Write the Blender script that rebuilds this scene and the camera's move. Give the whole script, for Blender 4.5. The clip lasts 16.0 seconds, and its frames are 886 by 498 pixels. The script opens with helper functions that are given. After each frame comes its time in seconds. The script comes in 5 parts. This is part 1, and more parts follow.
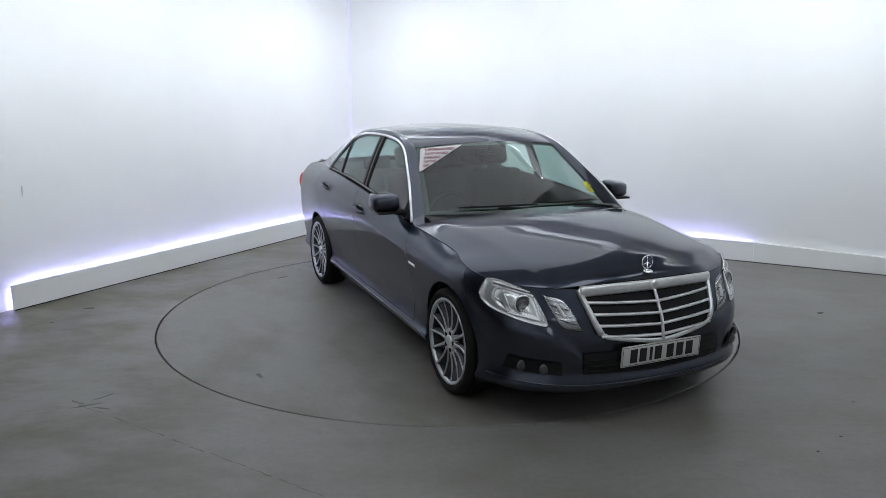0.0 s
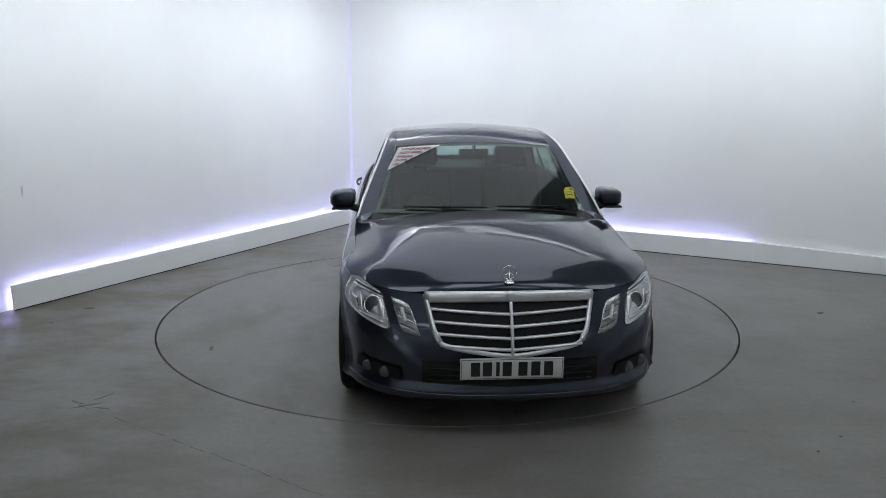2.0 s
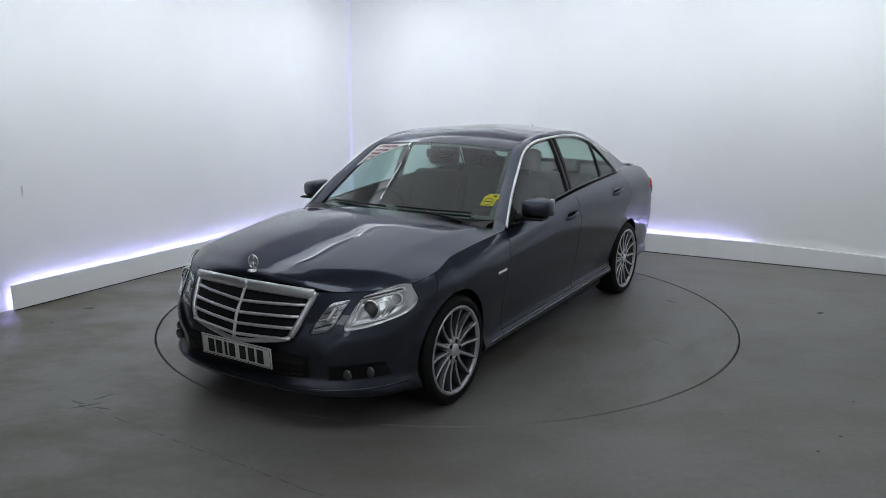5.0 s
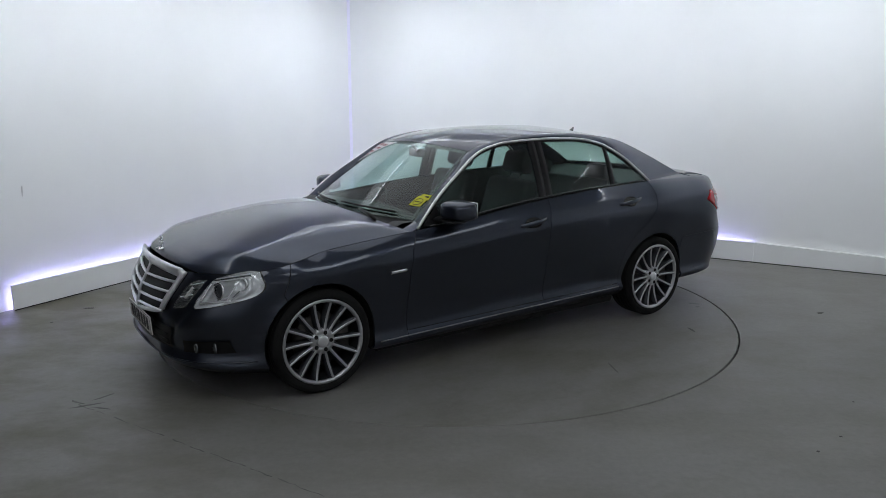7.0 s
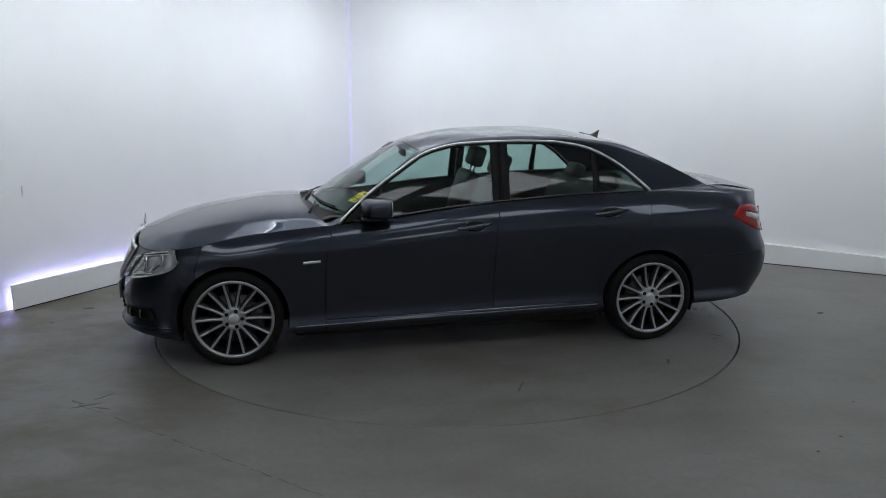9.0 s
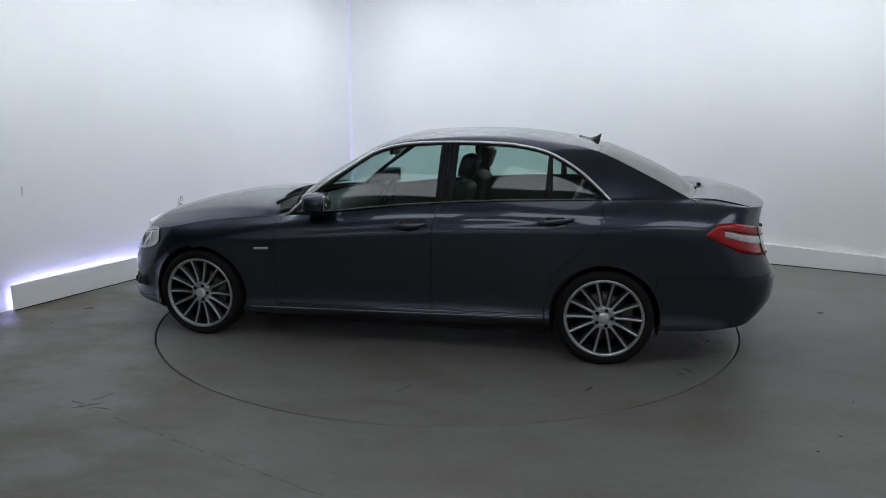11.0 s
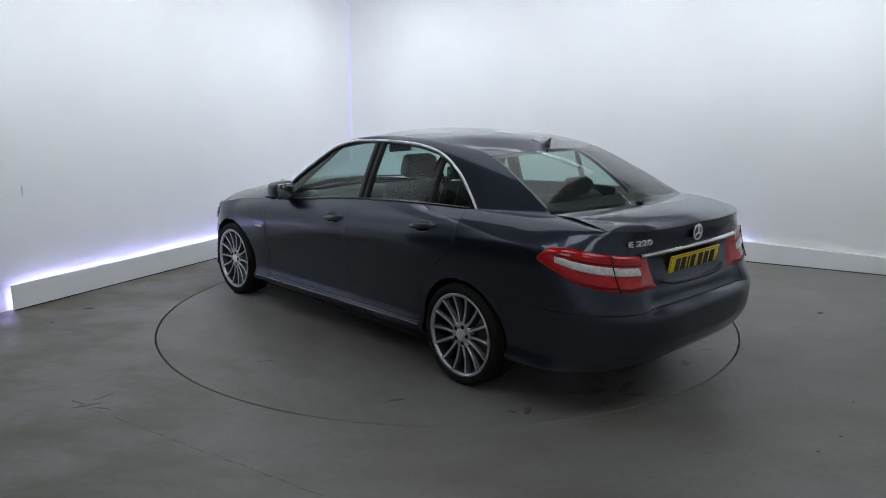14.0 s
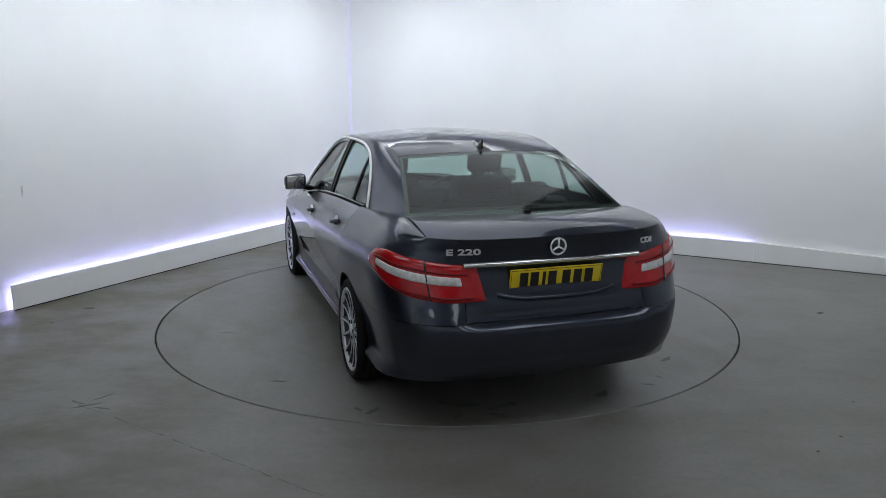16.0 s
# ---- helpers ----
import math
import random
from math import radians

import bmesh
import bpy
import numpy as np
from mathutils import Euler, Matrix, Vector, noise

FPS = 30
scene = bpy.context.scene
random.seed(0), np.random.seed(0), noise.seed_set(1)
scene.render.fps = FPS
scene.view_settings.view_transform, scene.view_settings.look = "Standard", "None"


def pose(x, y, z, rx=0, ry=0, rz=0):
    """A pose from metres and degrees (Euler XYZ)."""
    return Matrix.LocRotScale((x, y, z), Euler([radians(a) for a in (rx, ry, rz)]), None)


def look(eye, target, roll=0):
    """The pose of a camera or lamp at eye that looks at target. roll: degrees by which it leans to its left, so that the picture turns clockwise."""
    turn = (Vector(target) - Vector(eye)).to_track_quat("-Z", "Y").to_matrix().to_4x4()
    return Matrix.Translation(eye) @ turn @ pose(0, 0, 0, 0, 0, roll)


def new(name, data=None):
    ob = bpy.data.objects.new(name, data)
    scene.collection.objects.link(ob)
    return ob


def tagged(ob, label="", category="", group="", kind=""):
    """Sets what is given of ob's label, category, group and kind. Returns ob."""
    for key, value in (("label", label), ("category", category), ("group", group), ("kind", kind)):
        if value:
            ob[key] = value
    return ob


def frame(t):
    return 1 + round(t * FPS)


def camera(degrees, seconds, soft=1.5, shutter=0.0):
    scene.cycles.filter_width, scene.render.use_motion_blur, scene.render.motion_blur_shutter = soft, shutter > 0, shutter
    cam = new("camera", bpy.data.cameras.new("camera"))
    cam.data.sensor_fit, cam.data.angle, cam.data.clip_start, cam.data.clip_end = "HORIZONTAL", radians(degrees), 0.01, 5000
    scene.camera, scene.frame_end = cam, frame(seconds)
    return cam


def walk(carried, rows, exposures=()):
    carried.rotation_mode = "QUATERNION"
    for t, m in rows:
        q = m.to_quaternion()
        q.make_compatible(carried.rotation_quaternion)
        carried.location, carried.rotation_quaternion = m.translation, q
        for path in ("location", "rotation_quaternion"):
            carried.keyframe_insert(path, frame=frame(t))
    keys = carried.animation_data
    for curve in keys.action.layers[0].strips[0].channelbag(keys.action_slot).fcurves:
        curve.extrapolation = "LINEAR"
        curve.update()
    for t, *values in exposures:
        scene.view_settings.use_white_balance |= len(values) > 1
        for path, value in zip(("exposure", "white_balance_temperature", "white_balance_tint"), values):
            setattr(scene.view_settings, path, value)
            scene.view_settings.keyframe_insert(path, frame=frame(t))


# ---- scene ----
# camera: fixed on a stand, looking down a little at the turntable
cam = camera(60.48, 16.0, 0.5)
EYE = look((0, -6.03, 1.759), (-0.0325, -0.223, 0.5467), 0.10)
walk(cam, [(0, EYE), (16.0, EYE)], [(0, 0.20), (0.5, 0.13), (1.0, 0.03), (2.0, 0.01), (4.0, -0.05), (7.0, -0.08), (12.0, -0.10), (16.0, -0.07)])

# the room's corner and its two wall directions
CORNER = Vector((-1.265, 4.116, 0))
DR = Vector((0.8836, -0.4683, 0))   # along the right-hand wall
DL = Vector((-0.4683, -0.8836, 0))  # along the left-hand wall
ROOM_A, ROOM_B, ROOM_H = 9.0, 11.5, 2.98


def room(a, b, z=0.0):
    return CORNER + DR * a + DL * b + Vector((0, 0, z))


# world: the room is closed, so only a trace of light beyond it
world = bpy.data.worlds.new("world")
scene.world = world
world.use_nodes = True
world.node_tree.nodes["Background"].inputs[0].default_value = (0.5, 0.55, 0.6, 1)
world.node_tree.nodes["Background"].inputs[1].default_value = 0.05

PANEL_GLOW = 15.0     # wall washers
DOWN_GLOW = 2.1     # square panels over the camera's end
STRIP_GLOW = 62.0    # light strips behind the skirting


# ---- materials ----
def mat(name, color, rough=0.5, metal=0.0, coat=0.0, coat_rough=0.03, vary=0.0, scale=8.0, bump=0.0, bump_scale=200.0,
        emit=0.0, spec=0.5, color2=None, coat_ior=1.5, edge=None):
    m = bpy.data.materials.new(name)
    m.use_nodes = True
    nt = m.node_tree
    b = nt.nodes["Principled BSDF"]
    b.inputs["Base Color"].default_value = (*color, 1)
    b.inputs["Roughness"].default_value = rough
    b.inputs["Metallic"].default_value = metal
    b.inputs["Coat Weight"].default_value = coat
    b.inputs["Coat Roughness"].default_value = coat_rough
    b.inputs["Coat IOR"].default_value = coat_ior
    b.inputs["Specular IOR Level"].default_value = spec
    if edge:
        b.inputs["Specular Tint"].default_value = (*edge, 1)
    if emit:
        b.inputs["Emission Color"].default_value = (*color, 1)
        b.inputs["Emission Strength"].default_value = emit
    tc = nt.nodes.new("ShaderNodeTexCoord")
    if vary or color2:
        n = nt.nodes.new("ShaderNodeTexNoise")
        n.inputs["Scale"].default_value = scale
        n.inputs["Detail"].default_value = 6
        nt.links.new(tc.outputs["Object"], n.inputs["Vector"])
        r = nt.nodes.new("ShaderNodeValToRGB")
        r.color_ramp.elements[0].position, r.color_ramp.elements[1].position = 0.3, 0.7
        lo = color2 or tuple(c * (1 - vary) for c in color)
        hi = color if color2 else tuple(min(1, c * (1 + vary)) for c in color)
        r.color_ramp.elements[0].color = (*lo, 1)
        r.color_ramp.elements[1].color = (*hi, 1)
        nt.links.new(n.outputs["Fac"], r.inputs["Fac"])
        nt.links.new(r.outputs["Color"], b.inputs["Base Color"])
        mr = nt.nodes.new("ShaderNodeMapRange")
        mr.inputs["To Min"].default_value, mr.inputs["To Max"].default_value = rough * 0.85, min(1, rough * 1.15)
        nt.links.new(n.outputs["Fac"], mr.inputs["Value"])
        nt.links.new(mr.outputs["Result"], b.inputs["Roughness"])
    if bump:
        n2 = nt.nodes.new("ShaderNodeTexNoise")
        n2.inputs["Scale"].default_value = bump_scale
        n2.inputs["Detail"].default_value = 4
        nt.links.new(tc.outputs["Object"], n2.inputs["Vector"])
        bp = nt.nodes.new("ShaderNodeBump")
        bp.inputs["Strength"].default_value = bump
        bp.inputs["Distance"].default_value = 0.002
        nt.links.new(n2.outputs["Fac"], bp.inputs["Height"])
        nt.links.new(bp.outputs["Normal"], b.inputs["Normal"])
    return m


def glass_mat(name, tint, f0=0.068):
    m = bpy.data.materials.new(name)
    m.use_nodes = True
    nt = m.node_tree
    nt.nodes.remove(nt.nodes["Principled BSDF"])
    out = nt.nodes["Material Output"]
    tr = nt.nodes.new("ShaderNodeBsdfTransparent")
    tr.inputs["Color"].default_value = (*tint, 1)
    gl = nt.nodes.new("ShaderNodeBsdfGlossy")
    gl.inputs["Roughness"].default_value = 0.04
    lw = nt.nodes.new("ShaderNodeLayerWeight")
    lw.inputs["Blend"].default_value = 0.5
    pw = nt.nodes.new("ShaderNodeMath")
    pw.operation = "POWER"
    pw.inputs[1].default_value = 5.0
    nt.links.new(lw.outputs["Facing"], pw.inputs[0])
    fr = nt.nodes.new("ShaderNodeMath")
    fr.operation = "MULTIPLY_ADD"
    fr.inputs[1].default_value, fr.inputs[2].default_value = 0.92, f0
    nt.links.new(pw.outputs[0], fr.inputs[0])
    mx = nt.nodes.new("ShaderNodeMixShader")
    nt.links.new(fr.outputs[0], mx.inputs["Fac"])
    nt.links.new(tr.outputs["BSDF"], mx.inputs[1])
    nt.links.new(gl.outputs["BSDF"], mx.inputs[2])
    nt.links.new(mx.outputs["Shader"], out.inputs["Surface"])
    return m


def concrete_mat(name, stain=1.0, even=None):
    """Worn grey floor paint: broad olive and grey stains, fine speckle, scuffs in the gloss."""
    m = bpy.data.materials.new(name)
    m.use_nodes = True
    nt = m.node_tree
    b = nt.nodes["Principled BSDF"]
    tc = nt.nodes.new("ShaderNodeTexCoord")

    def noise_node(scale, detail, rough=0.55, stretch=None):
        n = nt.nodes.new("ShaderNodeTexNoise")
        n.inputs["Scale"].default_value, n.inputs["Detail"].default_value = scale, detail
        n.inputs["Roughness"].default_value = rough
        if stretch:
            mp = nt.nodes.new("ShaderNodeMapping")
            mp.inputs["Scale"].default_value = stretch
            nt.links.new(tc.outputs["Object"], mp.inputs["Vector"])
            nt.links.new(mp.outputs["Vector"], n.inputs["Vector"])
        else:
            nt.links.new(tc.outputs["Object"], n.inputs["Vector"])
        return n

    def ramp(src, p0, p1, c0, c1):
        r = nt.nodes.new("ShaderNodeValToRGB")
        e = r.color_ramp.elements
        e[0].position, e[1].position, e[0].color, e[1].color = p0, p1, (*c0, 1), (*c1, 1)
        nt.links.new(src.outputs["Fac"], r.inputs["Fac"])
        return r

    def mix(a, c, fac, mode="MIX"):
        x = nt.nodes.new("ShaderNodeMix")
        x.data_type, x.blend_type = "RGBA", mode
        x.clamp_factor = True
        nt.links.new(a, x.inputs["A"])
        nt.links.new(c, x.inputs["B"])
        if isinstance(fac, float):
            x.inputs["Factor"].default_value = fac
        else:
            nt.links.new(fac, x.inputs["Factor"])
        return x.outputs["Result"]

    base = ramp(noise_node(1.1, 7), 0.3, 0.72, (0.172, 0.166, 0.157), (0.218, 0.211, 0.201))
    olive = ramp(noise_node(0.75, 6, 0.62, (1, 1.6, 1)), 0.43, 0.60, (0.190, 0.186, 0.174), (0.094, 0.085, 0.054))
    # grime lies along the left-hand wall and thins out into the room
    sep = nt.nodes.new("ShaderNodeSeparateXYZ")
    nt.links.new(tc.outputs["Object"], sep.inputs["Vector"])
    side = nt.nodes.new("ShaderNodeMapRange")
    side.interpolation_type = "SMOOTHSTEP"
    for key, val in (("From Min", -2.6), ("From Max", -0.4), ("To Min", even or 0.95 * stain), ("To Max", even or 0.34 * stain)):
        side.inputs[key].default_value = val
    nt.links.new(sep.outputs["X"], side.inputs["Value"])
    c = mix(base.outputs["Color"], olive.outputs["Color"], side.outputs["Result"])
    fine = ramp(noise_node(26, 8, 0.7), 0.3, 0.7, (0.80, 0.80, 0.80), (1.12, 1.12, 1.12))
    c = mix(c, fine.outputs["Color"], 0.55, "MULTIPLY")
    scuff = ramp(noise_node(3.2, 8, 0.72, (1, 2.5, 1)), 0.56, 0.74, (1, 1, 1), (0.70, 0.69, 0.66))
    c = mix(c, scuff.outputs["Color"], 0.45 * stain, "MULTIPLY")
    nt.links.new(c, b.inputs["Base Color"])
    rr = nt.nodes.new("ShaderNodeMapRange")
    rr.inputs["To Min"].default_value, rr.inputs["To Max"].default_value = 0.36, 0.56
    nt.links.new(noise_node(2.4, 8, 0.65).outputs["Fac"], rr.inputs["Value"])
    nt.links.new(rr.outputs["Result"], b.inputs["Roughness"])
    bp = nt.nodes.new("ShaderNodeBump")
    bp.inputs["Strength"].default_value, bp.inputs["Distance"].default_value = 0.25, 0.003
    nt.links.new(noise_node(40, 6, 0.6).outputs["Fac"], bp.inputs["Height"])
    nt.links.new(bp.outputs["Normal"], b.inputs["Normal"])
    return m


M_WALL = mat("white_wall_paint", (0.80, 0.81, 0.82), 0.55, vary=0.02, scale=1.5, bump=0.08, bump_scale=90)
M_BACK = mat("light_grey_wall_paint", (0.50, 0.50, 0.51), 0.8, vary=0.06, scale=2)
M_DARK = mat("dark_curtain_cloth", (0.035, 0.035, 0.037), 0.9, vary=0.1, scale=2)
M_SKIRT = mat("white_gloss_board", (0.76, 0.77, 0.77), 0.35, vary=0.025, scale=3)
M_CEIL = mat("ceiling_board", (0.72, 0.72, 0.72), 0.8, vary=0.04, scale=3)
M_FLOOR = concrete_mat("grey_floor_paint", 1.0)
M_DISC = concrete_mat("grey_turntable_paint", 0.6, 0.5)
M_PIT = mat("dark_pit", (0.02, 0.02, 0.02), 0.9)
M_GLOW = mat("panel_diffuser", (0.885, 0.94, 1.0), 0.5, emit=PANEL_GLOW)
M_DOWN = mat("square_panel_diffuser", (0.91, 0.955, 1.0), 0.5, emit=DOWN_GLOW)
M_SOFT = mat("broad_panel_diffuser", (0.92, 0.96, 1.0), 0.5, emit=0.85)
M_STRIP = mat("violet_light_strip", (0.50, 0.47, 1.0), 0.5, emit=STRIP_GLOW)
M_STRIP2 = mat("dim_violet_light_strip", (0.78, 0.77, 0.90), 0.55, emit=0.035)
M_ALU = mat("panel_frame", (0.75, 0.75, 0.75), 0.45, vary=0.03)
M_DIRT = mat("dark_dirt", (0.045, 0.042, 0.038), 0.9, vary=0.3, scale=30)
M_STAIN = mat("damp_stain", (0.075, 0.074, 0.068), 0.38, vary=0.35, scale=14)
M_SCUFF = mat("grey_scuff", (0.52, 0.52, 0.53), 0.6, vary=0.15, scale=60)
M_CRACK = mat("floor_joint_filler", (0.115, 0.112, 0.106), 0.8, vary=0.3, scale=20)

M_PAINT = mat("dark_blue_metallic_paint", (0.040, 0.048, 0.070), 0.29, metal=0.92, coat=1.0, coat_ior=1.5, spec=0.2, coat_rough=0.03, edge=(0.26, 0.28, 0.32), vary=0.16, scale=900)
M_CHROME = mat("chrome", (0.78, 0.79, 0.80), 0.12, metal=1.0, vary=0.03, scale=20)
M_BRIGHT = mat("bright_trim", (0.92, 0.92, 0.93), 0.34, metal=0.8, vary=0.03, scale=20)
M_SATIN = mat("satin_silver", (0.84, 0.85, 0.87), 0.34, metal=0.85, vary=0.05, scale=30)
M_SILL = mat("dull_grey_metal", (0.28, 0.285, 0.305), 0.4, metal=0.7, vary=0.1)
M_BLACK = mat("black_plastic", (0.009, 0.009, 0.010), 0.5, vary=0.2, scale=40, spec=0.2)
M_GLOSSBLACK = mat("gloss_black_trim", (0.008, 0.008, 0.009), 0.12, coat=0.5)
M_RUBBER = mat("tyre_rubber", (0.010, 0.010, 0.010), 0.75, vary=0.25, scale=25, bump=0.3, bump_scale=120, spec=0.2)
M_UNDER = mat("underbody_black", (0.008, 0.008, 0.008), 0.9, vary=0.2)
M_RIM = mat("polished_alloy", (0.54, 0.55, 0.57), 0.34, metal=0.95, vary=0.05, scale=40)
M_RIMDARK = mat("graphite_alloy", (0.055, 0.058, 0.066), 0.35, metal=0.7, vary=0.1, scale=30)
M_BRAKE = mat("brake_steel", (0.09, 0.085, 0.08), 0.45, metal=0.8, vary=0.2, scale=30)
M_GLASS = glass_mat("tinted_window_glass", (0.60, 0.75, 0.70))
M_CLEAR = glass_mat("clear_lamp_cover", (0.93, 0.94, 0.95), 0.05)
M_REFLECTOR = mat("lamp_reflector", (0.80, 0.81, 0.82), 0.16, metal=0.55, vary=0.22, scale=14, bump=0.3, bump_scale=26)
M_DRLIN = mat("smoked_lamp_inside", (0.42, 0.43, 0.44), 0.22, metal=0.8, vary=0.15, scale=12)
M_LENS = mat("projector_lens", (0.05, 0.055, 0.06), 0.05, coat=1.0)
M_RED = mat("red_lamp_plastic", (0.42, 0.004, 0.008), 0.14, spec=0.3, coat=0.8, vary=0.18, scale=35)
M_REDDARK = mat("dark_red_lamp_plastic", (0.16, 0.003, 0.006), 0.3, spec=0.2, vary=0.2, scale=60)
M_WHITE_LAMP = mat("clear_white_lamp_plastic", (0.62, 0.60, 0.60), 0.2, coat=1.0, vary=0.18, scale=45)
M_PLATE_W = mat("white_plate", (0.62, 0.62, 0.60), 0.35, vary=0.05, scale=20)
M_PLATE_Y = mat("yellow_plate", (0.75, 0.56, 0.02), 0.35, vary=0.06, scale=20)
M_INK = mat("black_ink", (0.012, 0.012, 0.012), 0.5)
M_REDINK = mat("dark_red_ink", (0.22, 0.02, 0.04), 0.6)
M_STICKER = mat("white_sticker", (0.80, 0.79, 0.80), 0.5, vary=0.02)
M_YELLOW = mat("yellow_sticker", (0.62, 0.62, 0.03), 0.5, vary=0.05, scale=40)
M_SEAT = mat("dark_leather", (0.020, 0.020, 0.021), 0.5, vary=0.2, scale=30)
M_DASH = mat("dark_dashboard_plastic", (0.022, 0.022, 0.023), 0.6, vary=0.15, scale=30)
M_LINER = mat("grey_headliner_cloth", (0.16, 0.16, 0.16), 0.9, vary=0.05, scale=40)
M_MIRROR = mat("mirror_glass", (0.8, 0.8, 0.8), 0.02, metal=1.0)


# ---- mesh helpers ----
def obj(name, bm, material, parent=None, label="", smooth=True):
    me = bpy.data.meshes.new(name)
    bmesh.ops.recalc_face_normals(bm, faces=bm.faces[:])
    if smooth:
        for f in bm.faces:
            f.smooth = True
    bm.to_mesh(me)
    bm.free()
    me.materials.append(material)
    ob = new(name, me)
    if parent is not None:
        ob.parent = parent
    if label:
        tagged(ob, label)
    return ob


def part(name, bm, material, parent, label="", smooth=True):
    return obj(name, bm, material, parent, label, smooth)


def box(bm, lo, hi, bevel=0.0, m=None):
    r = bmesh.ops.create_cube(bm, size=1.0)
    v = r["verts"]
    c = [(lo[k] + hi[k]) / 2 for k in range(3)]
    s = [abs(hi[k] - lo[k]) for k in range(3)]
    for q in v:
        q.co = Vector((q.co.x * s[0] + c[0], q.co.y * s[1] + c[1], q.co.z * s[2] + c[2]))
    if bevel:
        es = list({e for q in v for e in q.link_edges})
        r2 = bmesh.ops.bevel(bm, geom=es, offset=bevel, segments=2, profile=0.5, affect="EDGES")
        v = list({q for f in r2["faces"] for q in f.verts} | {q for q in v if q.is_valid})
    if m is not None:
        bmesh.ops.transform(bm, matrix=m, verts=v)
    return v


def grid(bm, pts):
    """Quads over a grid of points, rows of equal length."""
    vs = [[bm.verts.new(p) for p in row] for row in pts]
    for a, b in zip(vs, vs[1:]):
        for k in range(len(a) - 1):
            bm.faces.new((a[k], a[k + 1], b[k + 1], b[k]))
    return vs


def lathe(bm, profile, seg=48, axis="y", centre=(0, 0, 0)):
    """Turn (radius, offset) pairs about the axis."""
    rings = []
    for r, h in profile:
        ring = []
        for k in range(seg):
            a = 2 * math.pi * k / seg
            p = {"y": (r * math.cos(a), h, r * math.sin(a)), "z": (r * math.cos(a), r * math.sin(a), h),
                 "x": (h, r * math.cos(a), r * math.sin(a))}[axis]
            ring.append(bm.verts.new(Vector(p) + Vector(centre)))
        rings.append(ring)
    for a, b in zip(rings, rings[1:]):
        for k in range(seg):
            bm.faces.new((a[k], a[(k + 1) % seg], b[(k + 1) % seg], b[k]))
    return rings


def tube(bm, pts, r, seg=8, flat=1.0):
    """A round (or flattened) rod along points."""
    rings = []
    pts = [Vector(p) for p in pts]
    for i, p in enumerate(pts):
        d = (pts[min(i + 1, len(pts) - 1)] - pts[max(i - 1, 0)]).normalized()
        up = Vector((0, 0, 1)) if abs(d.z) < 0.95 else Vector((1, 0, 0))
        s = d.cross(up).normalized()
        u = s.cross(d).normalized()
        rings.append([bm.verts.new(p + (s * math.cos(2 * math.pi * k / seg) * flat + u * math.sin(2 * math.pi * k / seg)) * r)
                      for k in range(seg)])
    for a, b in zip(rings, rings[1:]):
        for k in range(seg):
            bm.faces.new((a[k], a[(k + 1) % seg], b[(k + 1) % seg], b[k]))
    bm.faces.new(rings[0][::-1])
    bm.faces.new(rings[-1])


def table(pairs, x):
    xs = [p[0] for p in pairs]
    if x <= xs[0]:
        return pairs[0][1]
    if x >= xs[-1]:
        return pairs[-1][1]
    for (a, ya), (b, yb) in zip(pairs, pairs[1:]):
        if x <= b:
            return ya + (yb - ya) * (x - a) / (b - a)


def curve(pairs, w):
    """The table as a smooth function: averaged twice over a window of half-width w."""
    x0, x1 = pairs[0][0] - 3 * w, pairs[-1][0] + 3 * w
    n = 1600
    xs = np.linspace(x0, x1, n)
    ys = np.interp(xs, [p[0] for p in pairs], [p[1] for p in pairs])
    h = max(1, int(w / (x1 - x0) * n))
    for _ in range(2):
        c = np.concatenate(([0.0], np.cumsum(np.pad(ys, h, mode="edge"))))
        ys = (c[2 * h:] - c[:-2 * h])[:n] / (2 * h)
    ys, step = ys.tolist(), (x1 - x0) / (n - 1)

    def f(x):
        t = min(max((x - x0) / step, 0.0), n - 1.001)
        i = int(t)
        return ys[i] + (ys[i + 1] - ys[i]) * (t - i)
    return f


def spline(knots, n):
    """n + 1 points on a Catmull-Rom curve through the knots, evenly in the knot number."""
    k = [Vector(p) for p in knots]
    k = [k[0] * 2 - k[1]] + k + [k[-1] * 2 - k[-2]]
    out = []
    for i in range(n + 1):
        s = i / n * (len(k) - 3)
        j = min(int(s), len(k) - 4)
        t = s - j
        a, b, c, d = k[j:j + 4]
        out.append(0.5 * (2 * b + (c - a) * t + (2 * a - 5 * b + 4 * c - d) * t * t + (3 * b - a - 3 * c + d) * t ** 3))
    return out


def coons(c0, c1, d0, d1):
    """Patch between curves c0 (v=0), c1 (v=1) over u and d0 (u=0), d1 (u=1) over v."""
    nu, nv = len(c0) - 1, len(d0) - 1
    rows = []
    for j in range(nv + 1):
        v = j / nv
        row = []
        for i in range(nu + 1):
            u = i / nu
            p = c0[i] * (1 - v) + c1[i] * v + d0[j] * (1 - u) + d1[j] * u
            p = p - (c0[0] * (1 - u) * (1 - v) + c0[-1] * u * (1 - v) + c1[0] * (1 - u) * v + c1[-1] * u * v)
            row.append(p)
        rows.append(row)
    return rows


def both(rows):
    """Grid rows that start at the centre line, mirrored to the whole width."""
    return [[Vector((p.x, -p.y, p.z)) for p in row[:0:-1]] + list(row) for row in rows]


